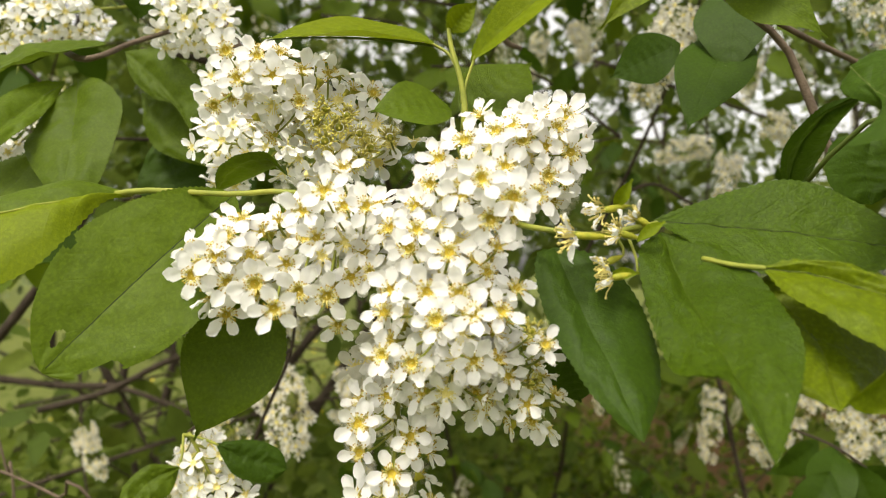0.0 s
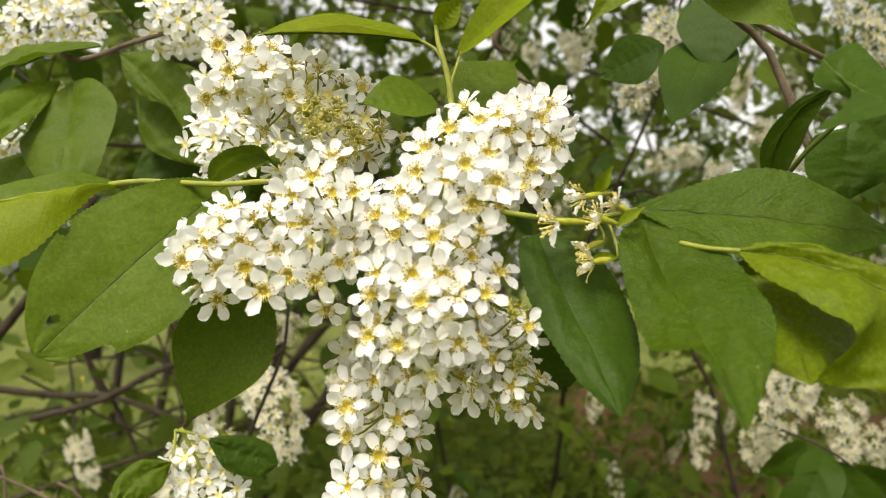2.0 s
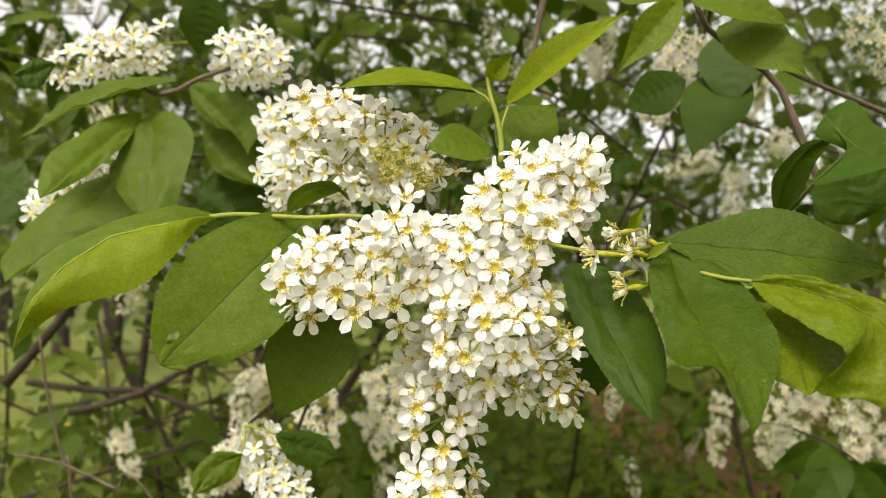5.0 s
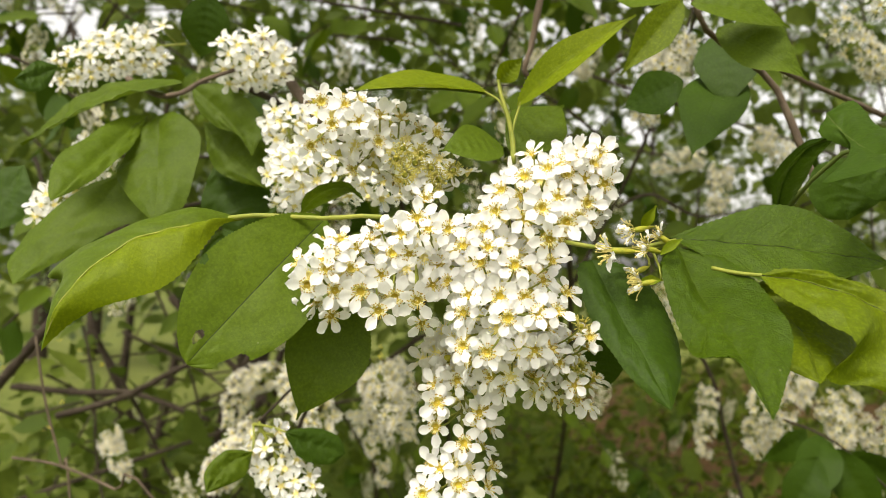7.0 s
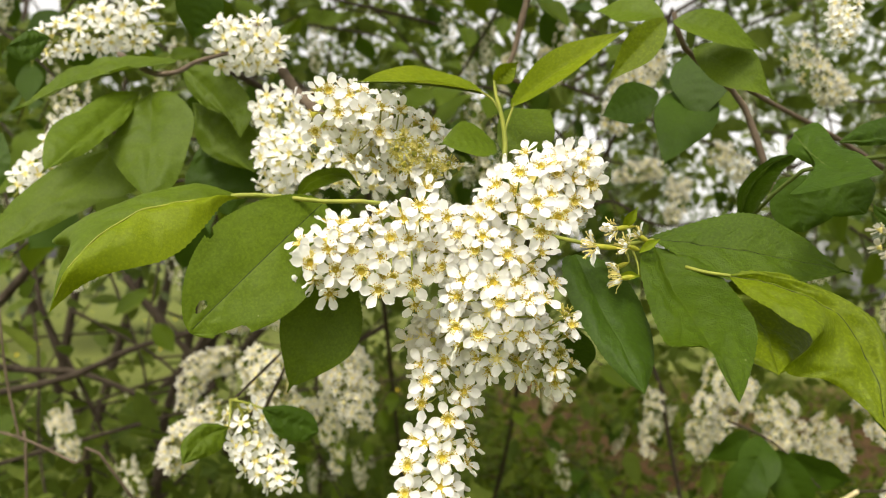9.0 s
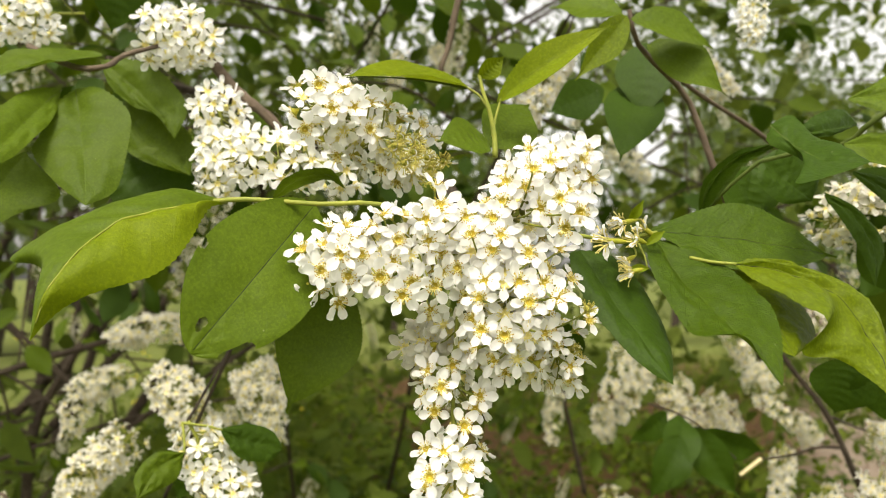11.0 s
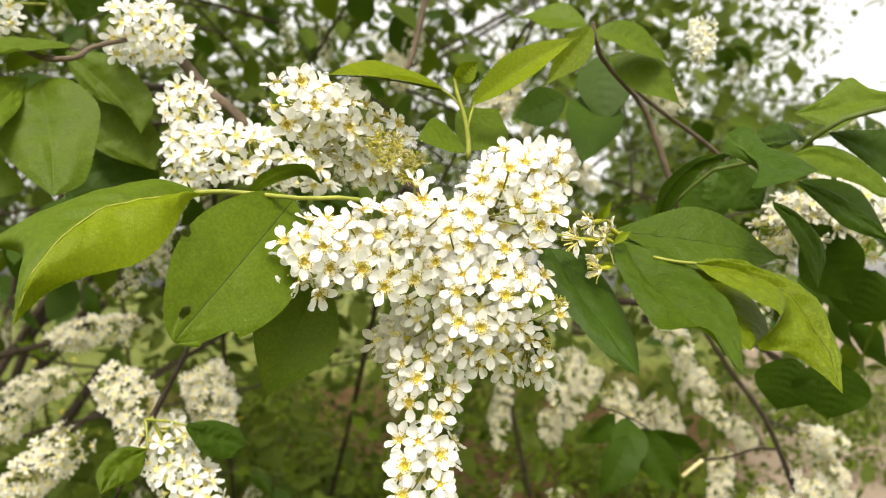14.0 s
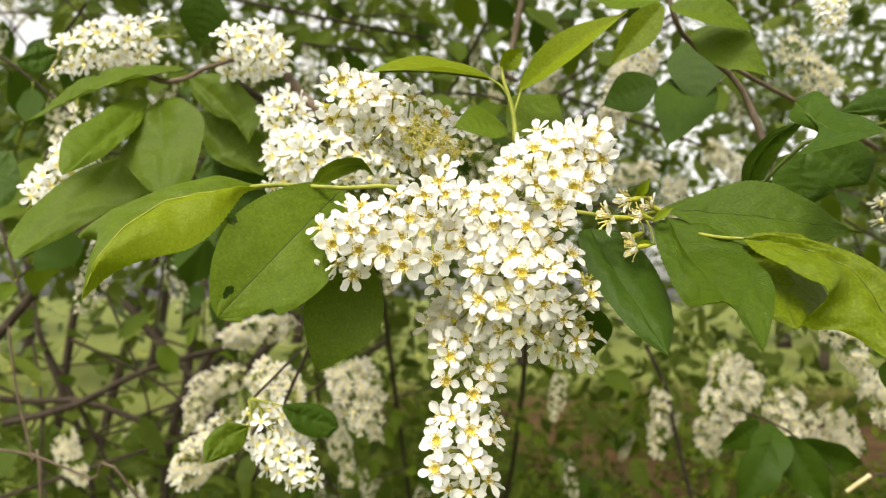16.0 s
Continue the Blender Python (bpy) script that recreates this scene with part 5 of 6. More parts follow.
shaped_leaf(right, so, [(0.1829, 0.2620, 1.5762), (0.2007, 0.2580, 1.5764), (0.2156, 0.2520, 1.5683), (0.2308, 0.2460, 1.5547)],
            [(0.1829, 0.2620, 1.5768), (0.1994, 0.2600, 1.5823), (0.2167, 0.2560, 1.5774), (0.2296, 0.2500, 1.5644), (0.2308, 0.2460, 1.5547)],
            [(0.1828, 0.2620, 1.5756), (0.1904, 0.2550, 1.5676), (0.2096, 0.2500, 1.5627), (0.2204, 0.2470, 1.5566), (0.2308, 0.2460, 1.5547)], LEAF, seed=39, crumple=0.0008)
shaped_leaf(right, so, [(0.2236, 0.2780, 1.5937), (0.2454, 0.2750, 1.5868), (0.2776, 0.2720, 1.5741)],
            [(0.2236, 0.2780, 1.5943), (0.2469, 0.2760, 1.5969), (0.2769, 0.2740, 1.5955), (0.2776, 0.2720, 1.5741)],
            [(0.2236, 0.2780, 1.5925), (0.2401, 0.2740, 1.5806), (0.2572, 0.2720, 1.5701), (0.2776, 0.2720, 1.5741)], LEAF_SHADED, seed=35, crumple=0.0008)
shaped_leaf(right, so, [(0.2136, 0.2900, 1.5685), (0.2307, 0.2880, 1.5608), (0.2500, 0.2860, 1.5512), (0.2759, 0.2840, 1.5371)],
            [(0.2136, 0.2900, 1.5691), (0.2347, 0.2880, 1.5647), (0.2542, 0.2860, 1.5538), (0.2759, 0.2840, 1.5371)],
            [(0.2135, 0.2900, 1.5672), (0.2249, 0.2870, 1.5571), (0.2427, 0.2850, 1.5441), (0.2759, 0.2840, 1.5371)], LEAF_SHADED, seed=49, crumple=0.0008)
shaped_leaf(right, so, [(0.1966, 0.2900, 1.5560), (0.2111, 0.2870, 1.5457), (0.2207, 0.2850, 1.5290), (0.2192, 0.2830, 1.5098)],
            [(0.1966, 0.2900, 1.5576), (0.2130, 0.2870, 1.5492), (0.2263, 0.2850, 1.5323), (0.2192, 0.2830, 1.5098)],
            [(0.1966, 0.2900, 1.5545), (0.2048, 0.2870, 1.5423), (0.2144, 0.2850, 1.5257), (0.2192, 0.2830, 1.5098)], LEAF_SHADED, seed=75)
leaf(right, so, (0.2281, 0.3054, 1.5705), (0.2971, 0.3052, 1.5293), 0.030, (0, 0, 0.9), LEAF_SHADED, arch=0.10, fold=0.3, seed=42)
leaf(right, so, (0.2655, 0.3359, 1.5515), (0.3091, 0.3446, 1.5018), 0.040, (0, 0, 0.2), LEAF_SHADED, arch=0.04, fold=0.1, seed=43)
leaf(right, so, (0.3228, 0.3390, 1.5237), (0.3259, 0.3607, 1.4862), 0.044, (0, 0, 0.2), LEAF_SHADED, arch=0.04, fold=0.1, seed=44)
leaf(right, so, (0.2518, 0.3337, 1.4685), (0.2497, 0.3465, 1.4343), 0.036, (0, 0, 0.2), LEAF_SHADED, arch=0.04, fold=0.1, seed=45)
leaf(right, so, (0.2664, 0.3182, 1.4693), (0.2715, 0.3288, 1.4306), 0.042, (0, 0, 0.2), LEAF_SHADED, arch=0.04, fold=0.1, seed=46)

low = thing("leafy_shoot", (0.2955, 0.6114, 1.3872), "low twig with broad green leaves", "shoot")
so = low.location.copy()
twig(low, so, [(0.2891, 0.6314, 1.3931), (0.3106, 0.6111, 1.3851), (0.3256, 0.5911, 1.3728), (0.3441, 0.5713, 1.3499)], 0.0011, 0.0008, BARK, "stem")
leaf(low, so, (0.3132, 0.6111, 1.3837), (0.2763, 0.5738, 1.3290), 0.036, (0, 0, -0.6), LEAF_SHADED, arch=0.1, fold=0.25, wave=0.05, seed=61)
leaf(low, so, (0.3209, 0.6011, 1.3752), (0.3451, 0.5723, 1.3169), 0.036, (0, 0, -0.6), LEAF_SHADED, arch=0.1, fold=0.25, wave=0.05, seed=62)
leaf(low, so, (0.3363, 0.6110, 1.3683), (0.3873, 0.5901, 1.3503), 0.034, (0, 0, -0.6), LEAF_SHADED, arch=0.1, fold=0.25, wave=0.05, seed=63)
leaf(low, so, (0.3101, 0.6312, 1.3834), (0.2695, 0.6331, 1.3562), 0.026, (0, 0, -0.6), LEAF_SHADED, arch=0.1, fold=0.25, wave=0.05, seed=64)
leaf(low, so, (0.2969, 0.5869, 1.3707), (0.2616, 0.5801, 1.3180), 0.036, (0, 0, -0.6), LEAF_SHADED, arch=0.1, fold=0.25, wave=0.05, seed=65)


# ---- bare twigs and branches among the leaves ----


def branch(points, r0, r1, label, material=None, seed=3, name="branch", rough=0.22):
    pts = bezier(points, 22)
    ob = new(name, tube(name, [p - pts[0] for p in pts], r0, r1, material or BARK, 9, rough, random.Random(seed)))
    ob.location = pts[0]
    return tagged(ob, label, "branch", "branches")


branch([(-0.1307, 0.4635, 1.6804), (-0.1085, 0.4470, 1.6457), (-0.0906, 0.4315, 1.6225), (-0.0730, 0.4262, 1.6073), (-0.0512, 0.4307, 1.5802)], 0.0034, 0.0030, "smooth grey-brown branch behind flowers", BARK_PALE, 1)
branch([(0.0622, 0.4915, 1.7286), (0.0572, 0.4943, 1.7035), (0.0534, 0.4965, 1.6826), (0.0488, 0.4988, 1.6659), (0.0595, 0.5059, 1.6622)], 0.0026, 0.0016, "pale brown twig dangling down", BARK_PALE, 2)
branch([(-0.0950, 0.5548, 1.4953), (-0.0987, 0.5576, 1.4618), (-0.1124, 0.5637, 1.4284), (-0.1233, 0.5685, 1.4034), (-0.1485, 0.5903, 1.3419)], 0.0012, 0.0016, "thin dark twig between the leaves", None, 4)
branch([(0.4238, 0.6453, 1.4718), (0.4559, 0.6367, 1.4228), (0.4909, 0.6271, 1.3739), (0.5203, 0.6202, 1.3067), (0.5379, 0.6162, 1.2639)], 0.0022, 0.0034, "dark leaning branch behind flowers", None, 5)
branch([(0.3128, 0.6287, 1.4977), (0.3919, 0.6552, 1.4903), (0.4960, 0.6743, 1.4593), (0.6089, 0.6913, 1.4111)], 0.0036, 0.003, "grey branch in the shade", None, 6)
branch([(-0.5823, 0.9255, 1.3785), (-0.5125, 0.9210, 1.4603), (-0.4639, 0.9176, 1.5269), (-0.4170, 0.9335, 1.6175)], 0.0068, 0.0048, "thick grey branch of the shrub", None, 7)
branch([(-0.8870, 1.4866, 1.2986), (-0.7495, 1.4834, 1.2857), (-0.6351, 1.4804, 1.2834), (-0.4849, 1.4780, 1.2309)], 0.0075, 0.0054, "dark crossing branch over the lawn", None, 8)
branch([(-0.7419, 1.3840, 1.2572), (-0.6150, 1.3794, 1.2931), (-0.4890, 1.3741, 1.3556), (-0.3304, 1.3683, 1.4031), (-0.2565, 1.3656, 1.4266)], 0.0068, 0.0048, "dark crossing branch over the lawn", None, 9)
branch([(-0.5613, 1.4722, 1.4799), (-0.4901, 1.4729, 1.3964), (-0.4074, 1.4733, 1.3132)], 0.0082, 0.0054, "dark crossing branch over the lawn", None, 10)
branch([(-0.8264, 1.6814, 1.4172), (-0.7714, 1.6832, 1.3153), (-0.7168, 1.6845, 1.2263), (-0.6476, 1.6871, 1.0859)], 0.0054, 0.0041, "thin dark branch over the lawn", None, 11)
branch([(-0.7479, 1.6801, 1.3937), (-0.6428, 1.6788, 1.3451), (-0.5506, 1.6779, 1.2961), (-0.4575, 1.6778, 1.2212)], 0.0041, 0.0027, "thin dark branch over the lawn", None, 12)
branch([(-0.5708, 1.7902, 0.9269), (-0.5511, 1.7818, 1.1743), (-0.4869, 1.7757, 1.3134), (-0.3961, 1.7680, 1.4807), (-0.2939, 1.8584, 1.6996)], 0.011, 0.007, "dark stem of the shrub", None, 13)
branch([(-0.7215, 1.7944, 0.9223), (-0.7558, 1.7884, 1.1407), (-0.8594, 1.7834, 1.3843), (-0.9569, 1.8791, 1.6070)], 0.0082, 0.0054, "dark stem of the shrub", None, 14)
branch([(-0.2432, 2.5899, 0.6817), (-0.2753, 2.5782, 1.0769), (-0.3038, 2.5702, 1.3534), (-0.3560, 2.6615, 1.6749)], 0.007, 0.005, "dark upright stem behind the racemes", None, 15)
branch([(-0.3652, 0.5896, 1.3708), (-0.3272, 0.5888, 1.3649), (-0.2793, 0.5881, 1.3451), (-0.2312, 0.5877, 1.3182), (-0.05, 0.9, 0.8), (0.0, 1.3, 0.0)], 0.0011, 0.0013, "thin dry twig with reddish bark", BARK_PALE, 16)
branch([(-0.3683, 0.6267, 1.4675), (-0.3589, 0.6283, 1.4075), (-0.3446, 0.6297, 1.3526), (-0.3355, 0.6310, 1.3026), (-0.35, 0.75, 0.7), (-0.35, 0.9, 0.0)], 0.0010, 0.0013, "thin dry twig with reddish bark", BARK_PALE, 17)

branch([(0.2186, 0.9468, 1.6098), (0.2638, 0.9450, 1.6264), (0.3256, 0.9443, 1.5978), (0.4433, 1.0406, 1.6168)], 0.0026, 0.0016, "grey branch behind the flowers", None, 19)
branch([(0.3818, 1.1485, 1.4215), (0.4161, 1.1499, 1.3494), (0.4320, 1.1517, 1.2767), (0.4635, 1.1549, 1.1497)], 0.003, 0.0036, "brown leaning branch among racemes", None, 20)


# openings in the crowns where the sky shows: run and rise for each metre ahead, and half width
GAPS = ((-0.60, 0.30, 0.06), (-0.52, 0.36, 0.05), (-0.66, 0.36, 0.05), (0.264, 0.194, 0.030), (0.32, 0.225, 0.022), (0.39, 0.235, 0.02), (0.53, 0.212, 0.022), (0.562, 0.19, 0.035), (0.60, 0.24, 0.03),
        (0.453, 0.223, 0.018), (1.10, 0.42, 0.08), (1.02, 0.28, 0.03), (0.353, 0.386, 0.025), (0.70, 0.41, 0.018), (0.885, 0.373, 0.018),
        (0.20, 0.39, 0.025), (0.10, 0.25, 0.018), (0.76, 0.30, 0.02),
        (-0.598, 0.342, 0.030), (-0.543, 0.358, 0.025), (-0.479, 0.350, 0.025), (-0.482, 0.329, 0.030), (-0.389, 0.378, 0.025), (0.053, 0.334, 0.018), (0.126, 0.334, 0.020))


def thinned(centres):
    """Leave the crowns' openings free of leaves."""
    c = np.asarray(centres)
    u, w = c[:, 0] / np.maximum(c[:, 1], 0.1), (c[:, 2] - 1.515) / np.maximum(c[:, 1], 0.1)
    keep = np.ones(len(c), bool)
    for gu, gw, gr in GAPS:
        keep &= np.hypot(u - gu, w - gw) > 0.8 * gr * (1 + 0.35 * np.sin(9 * np.arctan2(w - gw, u - gu)))
    return c[keep]


# ---- the shrub behind: leafy twigs, racemes, masses of leaves ----
twig_rng = random.Random(41)


def shrub_twigs():
    """Twigs with leaves between half a metre and two metres behind the flowers."""
    for k in range(120):
        r = twig_rng
        y = r.uniform(0.75, 2.1)
        x = r.uniform(-0.75, 0.95) * (0.35 + 0.62 * y)
        high = r.random() < 0.62
        z = 1.52 + (r.uniform(0.06, 0.42) if high else -r.uniform(0.10, 0.38)) * (0.3 + 0.75 * y)
        if not high and x < -0.05 * y and (y < 1.5 or z > 1.5 - 0.2 * y or r.random() < 0.2):
            continue
        if high and x > 0.28 * y and r.random() < 0.45:
            continue
        if not high and x > -0.05 * y and r.random() < (0.8 if y < 1.5 else 0.5):
            continue
        p = Vector((x, y, z))
        way = Vector((r.uniform(-1, 1), r.uniform(-0.5, 0.5), r.uniform(-0.6, 0.4))).normalized()
        n = r.uniform(0.16, 0.34)
        leafy_twig([p, p + way * n * 0.5 + Vector((0, 0, 0.02)), p + way * n + Vector((0, 0, -0.03))], r.randint(5, 9), 0.075, 100 + k)
        if r.random() < 0.75:
            q = p + way * n * r.uniform(0.3, 1)
            far_raceme(q, (r.uniform(-0.5, 0.5), r.uniform(-0.3, 0.3), -1), r.uniform(0.08, 0.12), r)


shrub_twigs()


def shrub_masses():
    g = np.random.RandomState(7)
    spots = []
    for k in range(340):
        y = g.uniform(1.8, 5.0)
        x = g.uniform(-0.7, 0.95) * y
        z = 1.5 + g.uniform(0.02, 0.55) * y if g.rand() < 0.72 else 1.5 - g.uniform(0.05, 0.24) * y
        if z < 1.5 and (x < -0.06 * y or g.rand() < 0.55):
            continue
        if x > 0.3 * y and z > 1.5 and g.rand() < 0.5:
            continue
        spots.append((x, y, z))
    for k in range(45):
        y = g.uniform(1.5, 4.2)
        spots.append((g.uniform(-0.68, 0.05) * y, y, 1.5 - g.uniform(0.20, 0.36) * y))
    top = thing("bird_cherry_shrub", (0.2, 3.2, 0.0), "tall bird cherry shrub in leaf and flower", "shrub")
    o = np.array(top.location)
    rng = random.Random(3)
    centres = np.concatenate([np.array(s) + g.normal(size=(55, 3)) * [0.22, 0.22, 0.16] for s in spots])
    for k in range(330):
        y = g.uniform(4.5, 9.5)
        spots.append((g.uniform(-0.75, 0.98) * y, y, 1.4 + g.uniform(0.03, 0.5) * y))
    far = spots[-330:]
    behind_it = np.concatenate([np.array(s) + g.normal(size=(60, 3)) * [0.5, 0.4, 0.35] for s in far])
    for k in range(18):
        y0 = rng.uniform(1.4, 2.6)
        p = Vector((rng.uniform(-0.66, -0.12) * y0, y0, 1.5 - rng.uniform(0.02, 0.27) * y0)) - top.location
        way = Vector((rng.uniform(-1, 1), rng.uniform(-0.4, 0.4), rng.uniform(-0.8, 0.8))).normalized() * rng.uniform(0.25, 0.6)
        bend = Vector((rng.uniform(-.04, .04), 0, rng.uniform(-.04, .04)))
        part("limb", tube("limb", bezier([p - way, p + bend, p + way * 0.6, p + way], 12), rng.uniform(0.0022, 0.0055), rng.uniform(0.0014, 0.0025), BARK, 7, 0.25, rng), top)
    part("far_foliage", cloud_mesh("far_foliage", *leaf_cloud(rng, thinned(behind_it) - o, 0.085), LEAF_FAR_HAZED), top, kind="stuff")
    for k in range(22):
        y0 = rng.uniform(1.3, 4.0)
        p = Vector((rng.uniform(-0.65, 0.85) * y0, y0, 1.5 + rng.uniform(0.10, 0.42) * y0)) - top.location
        way = Vector((rng.uniform(-1, 1), rng.uniform(-0.3, 0.3), rng.uniform(-0.9, 0.9))).normalized() * rng.uniform(0.35, 0.9)
        bend = Vector((rng.uniform(-.08, .08), 0, rng.uniform(-.08, .08)))
        part("limb", tube("limb", bezier([p - way, p + bend, p + way * 0.6, p + way], 12), 0.0014 * y0 + 0.001, 0.0008 * y0 + 0.0006, BARK, 7, 0.25, rng), top)
    part("foliage", cloud_mesh("foliage", *leaf_cloud(rng, thinned(centres) - o, 0.085), LEAF_MASS), top, kind="stuff")
    # unseen leaves and limbs above the view, added to shade the racemes behind
    y = g.uniform(0.7, 2.6, 60)
    y[:16] = g.uniform(0.35, 0.8, 16)
    tufts = np.stack([g.uniform(-0.5, 1.0, 60) * (0.5 + 0.7 * y), y, 1.85 + 0.42 * y + g.uniform(0, 0.7, 60)], 1)
    over = np.concatenate([c + g.normal(size=(34, 3)) * [0.16, 0.13, 0.07] for c in tufts])
    over = over[over[:, 2] > 1.66 + 0.46 * np.maximum(over[:, 1], 0.2)]
    part("overhead_shade_foliage", cloud_mesh("overhead_shade_foliage", *leaf_cloud(rng, over - o, 0.085), LEAF_MASS), top, kind="stuff")
    for c in tufts[::5]:
        a, e = Vector((0.3, 2.6, 2.6)) - top.location, Vector(c) - top.location
        part("limb", tube("limb", bezier([a, a.lerp(e, 0.5) + Vector((0, 0, 0.18)), e], 12), 0.008, 0.003, BARK, 7, 0.2, rng), top)
    for k in range(9):
        a = Vector((rng.uniform(-2.2, -1.2), rng.uniform(0.4, 1.0), 0))
        e = Vector((rng.uniform(-2.6, 2.6), rng.uniform(-0.2, 1.6), rng.uniform(2.4, 3.8)))
        part("stem", tube("stem", bezier([a, a.lerp(e, 0.4) + Vector((0, 0, 0.4)), e], 14), 0.03, 0.008, BARK, 8, 0.2, rng), top)
    for k in range(200):
        s = spots[rng.randrange(len(spots))]
        p = Vector(s) + Vector((rng.gauss(0, 0.25), rng.gauss(0, 0.2), rng.gauss(0, 0.2)))
        far_raceme(p, (rng.uniform(-0.5, 0.5), rng.uniform(-0.3, 0.3), -1), rng.uniform(0.09, 0.13), rng)


shrub_masses()


for k, (at_a, at_b, at_c) in enumerate([
        ((0.5589, 0.5839, 1.5674), (0.5376, 0.5941, 1.5183), (0.5744, 0.5849, 1.4582)),
        ((0.4716, 0.4546, 1.5758), (0.4444, 0.4655, 1.5505), (0.4748, 0.4587, 1.4868))]):
    leafy_twig([at_a, at_b, at_c], 7, 0.062, 300 + k, "twig with green leaves against the sky")


def litter():
    """Dry leaves and twigs on the bare earth, and dandelions in the lawn."""
    g = np.random.RandomState(19)
    y = g.uniform(4.5, 14, 2800)
    x = g.uniform(0.0, 1.25, 2800) * y
    c = np.stack([x, y, np.full_like(x, 0.03) + g.uniform(0, 0.03, 2800)], 1)
    v, f = leaf_cloud(random.Random(18), c, 0.07, 0.4)
    v[:, 2] = 0.02 + np.abs(v[:, 2] - 0.03) * 0.35
    ob = new("leaf_litter", cloud_mesh("leaf_litter", v, f, LITTER))
    tagged(ob, "dry brown leaves scattered on bare earth", "litter", kind="stuff")
    y = g.uniform(7, 20, 70)
    x = g.uniform(-0.7, 0.1, 70) * y
    v, f = leaf_cloud(random.Random(20), np.repeat(np.stack([x, y, np.full_like(x, 0.09)], 1), 5, 0), 0.045, 0.2)
    ob = new("dandelion", cloud_mesh("dandelion", v, f, YELLOW))
    tagged(ob, "small yellow dandelion heads in the lawn", "flowers", kind="stuff")


litter()


def undergrowth():
    g = np.random.RandomState(9)
    c = []
    while len(c) < 1500:
        y = g.uniform(2.6, 11.5)
        x = g.uniform(-0.18, 1.15) * y
        h = g.uniform(0.1, 0.45)
        if noise.noise((x * 0.8, y * 0.45, 4.7)) < g.uniform(-0.25, 0.05):
            continue
        c.append(np.array((x, y, 0)) + np.abs(g.normal(size=(26, 3))) * [0.22, 0.22, h] * np.sign(g.normal(size=(26, 3))) * [1, 1, 0] + [[0, 0, 1]] * np.abs(g.normal(size=(26, 1))) * h * 0.6)
    c = np.concatenate(c)
    ob = new("undergrowth", cloud_mesh("undergrowth", *leaf_cloud(random.Random(8), c, 0.065), HERB_MASS))
    tagged(ob, "low green herbs and seedlings under the shrubs", "undergrowth", kind="stuff")


undergrowth()


def far_tree(x, y, height, seed, label="tall leafy tree at the far side of the lawn"):
    rng = random.Random(seed)
    g = np.random.RandomState(seed)
    top = thing("tree", (x, y, 0), label, "tree", "far trees")
    part("trunk", tube("trunk", bezier([(0, 0, -0.1), (rng.uniform(-.3, .3), 0, height * 0.35), (rng.uniform(-.6, .6), 0, height * 0.8)], 12), height * 0.02, height * 0.005, BARK, 9, 0.2, rng), top)
    blobs = []
    for k in range(8):
        z = height * rng.uniform(0.25, 0.7)
        e = Vector((rng.uniform(-1, 1), rng.uniform(-1, 1), rng.uniform(0.2, 0.8))).normalized() * height * rng.uniform(0.2, 0.34)
        part("limb", tube("limb", bezier([(0, 0, z), tuple(e * 0.5 + Vector((0, 0, z + 0.1))), tuple(e + Vector((0, 0, z)))], 8), height * 0.008, height * 0.002, BARK, 6, 0.2, rng), top)
        blobs += [np.array(e * f + Vector((0, 0, z))) for f in (0.5, 0.8, 1.0)]
    centres = np.concatenate([b + g.normal(size=(110, 3)) * height * 0.075 for b in blobs])
    part("crown", cloud_mesh("crown", *leaf_cloud(rng, thinned(centres + [x, y, 0]) - [x, y, 0], height * 0.022), LEAF_FAR_HAZED), top, kind="stuff")


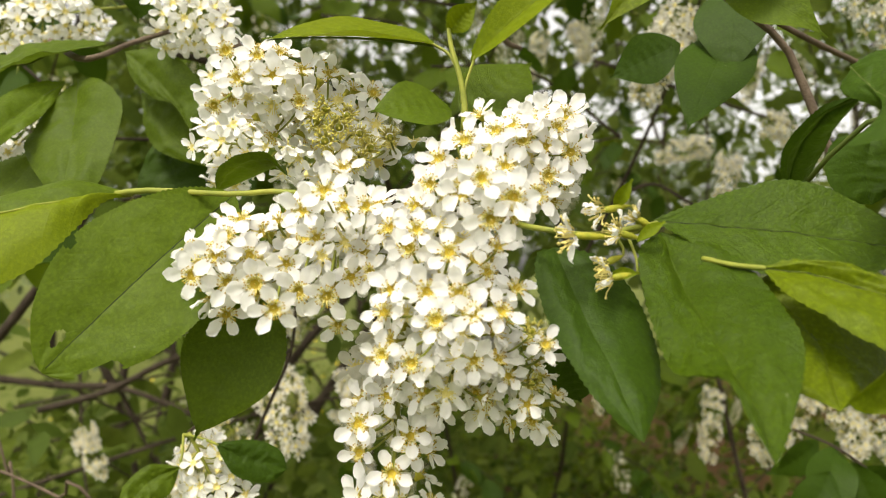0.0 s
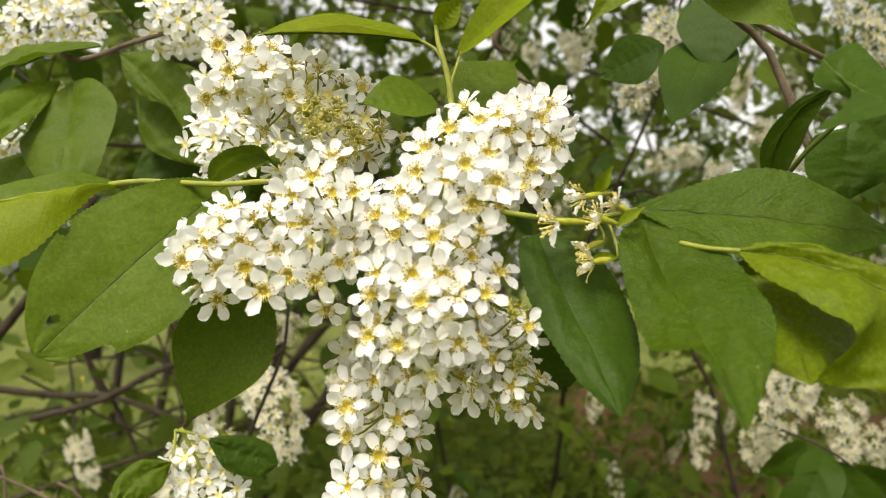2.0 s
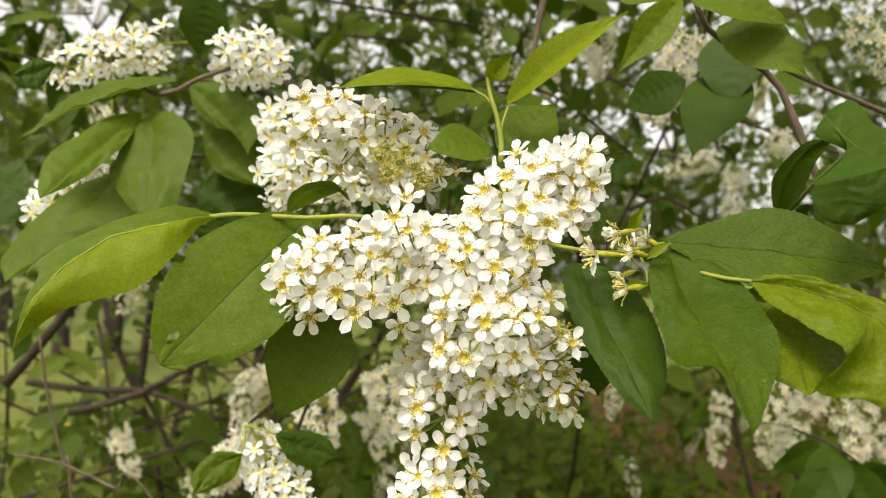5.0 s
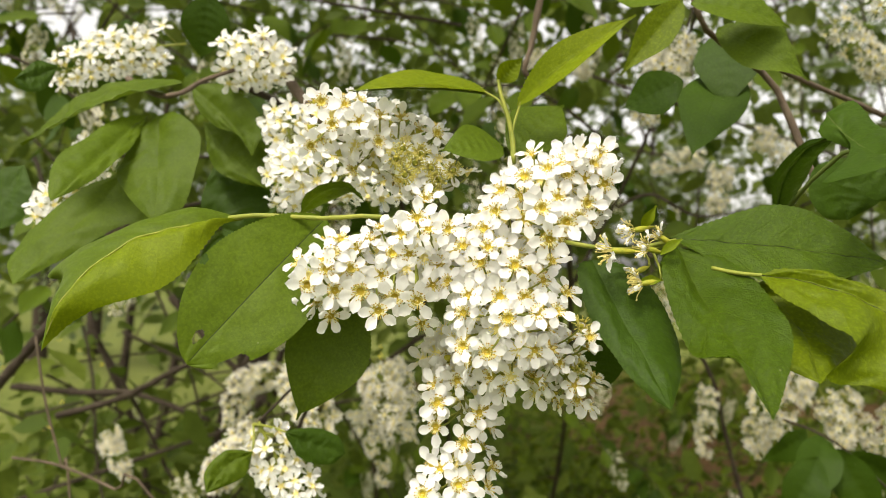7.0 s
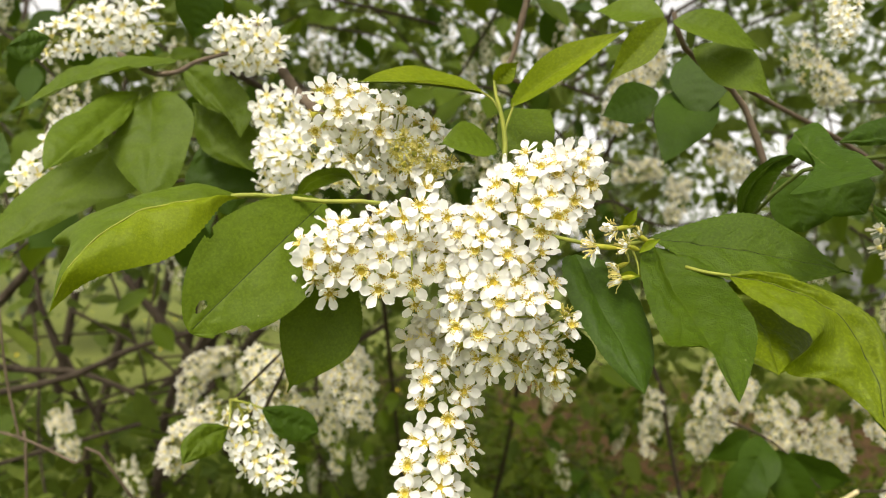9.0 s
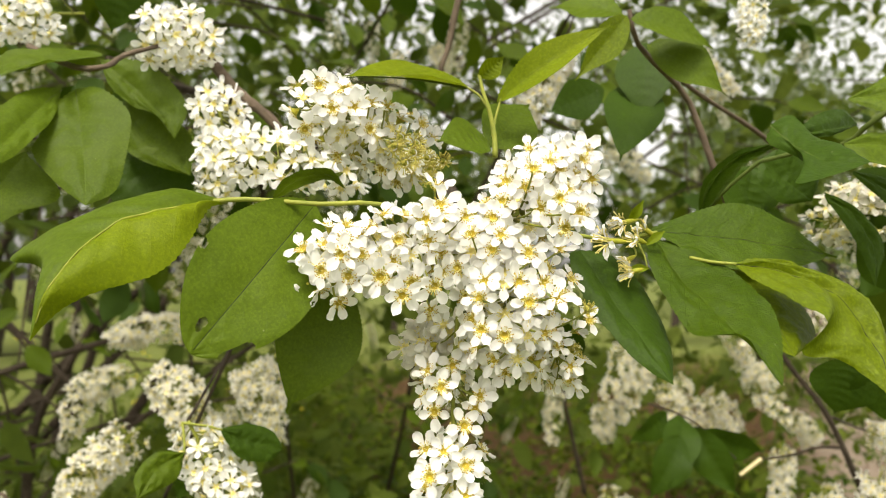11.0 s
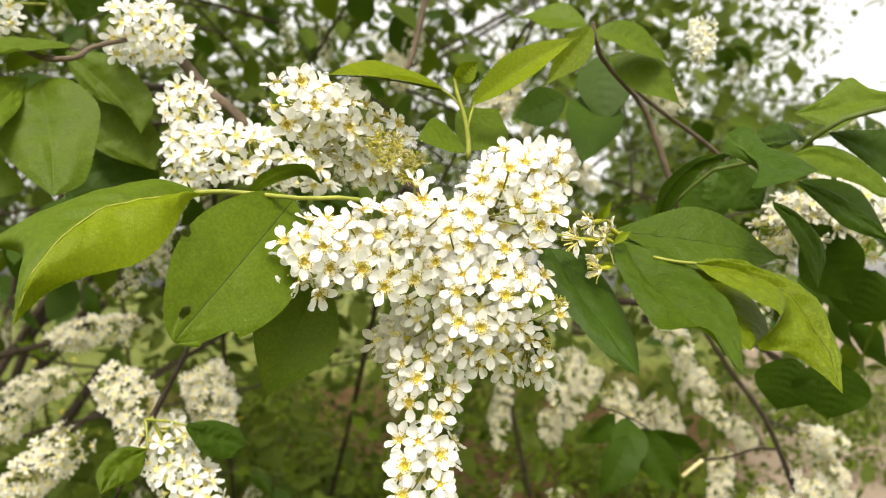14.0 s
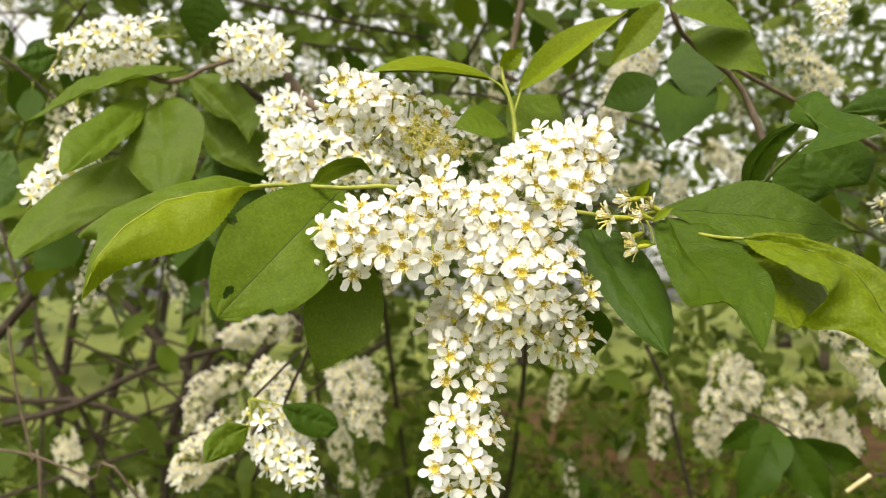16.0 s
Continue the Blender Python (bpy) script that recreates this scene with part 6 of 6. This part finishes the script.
for k, (tx, ty, th) in enumerate([(-14, 26, 11), (-8, 30, 13), (-3, 24, 9), (2, 28, 12), (7, 25, 10), (12, 22, 11), (20, 30, 13), (-20, 32, 14), (-6.6, 12, 7), (-6.9, 14.5, 8), (-5, 16, 6), (-12, 19, 7), (-9, 40, 12), (3, 17, 6), (9, 15, 6), (16, 18, 8), (0, 42, 14), (-26, 40, 12), (14, 44, 14), (32, 44, 14), (19, 23, 12), (25, 31, 14)]):
    far_tree(tx, ty, th, 60 + k)

branch([(0.4094, 0.6574, 1.3099), (0.4191, 0.6538, 1.3184), (0.4294, 0.6499, 1.3274)], 0.0018, 0.0020, "pale broken twig end with bare wood", PALE_WOOD, 40)

# the branches that carry the near sprays
branch([(0.004, 0.270, 1.528), (0.020, 0.330, 1.540), (0.060, 0.55, 1.58), (0.20, 1.2, 1.50), (0.36, 2.4, 0.90), (0.30, 3.1, 0.0)], 0.0014, 0.007, "slender branch that carries the flower cluster", None, 51)
branch([(-0.172, 0.470, 1.650), (-0.150, 0.600, 1.668), (-0.08, 1.0, 1.66), (0.0, 2.0, 1.10), (0.15, 3.0, 0.0)], 0.0016, 0.007, "slender branch that carries drooping leaves", None, 52)
branch([(-0.1156, 0.4010, 1.4363), (-0.0987, 0.5576, 1.4618)], 0.0008, 0.0009, "thin green-brown side twig", None, 53)
branch([(0.6029, 0.6965, 1.3392), (0.5565, 0.6693, 1.3535), (0.4909, 0.6271, 1.3739)], 0.0012, 0.0016, "thin brown side twig of the shrub", None, 54)
branch([(-0.358, 0.77, 1.65), (-0.25, 0.92, 1.67), (-0.08, 1.0, 1.66)], 0.0018, 0.0022, "thin brown side twig of the shrub", None, 55)
branch([(0.472, 0.455, 1.576), (0.70, 0.60, 1.50), (1.0, 1.0, 0.8), (1.05, 1.4, 0.0)], 0.0018, 0.008, "slender leafy branch of the shrub", None, 56)
branch([(0.2246, 0.6779, 1.7579), (0.2520, 0.7167, 1.8083), (0.31, 0.95, 1.82), (0.28, 1.12, 1.68), (0.20, 1.2, 1.50)], 0.0012, 0.003, "slender brown branch above the flowers", None, 57)
branch([(0.4283, 0.6503, 1.3268), (0.4566, 0.6406, 1.3315), (0.4825, 0.6314, 1.3404), (0.5062, 0.6235, 1.3403)], 0.0013, 0.0016, "thin brown twig with a broken end", None, 58)
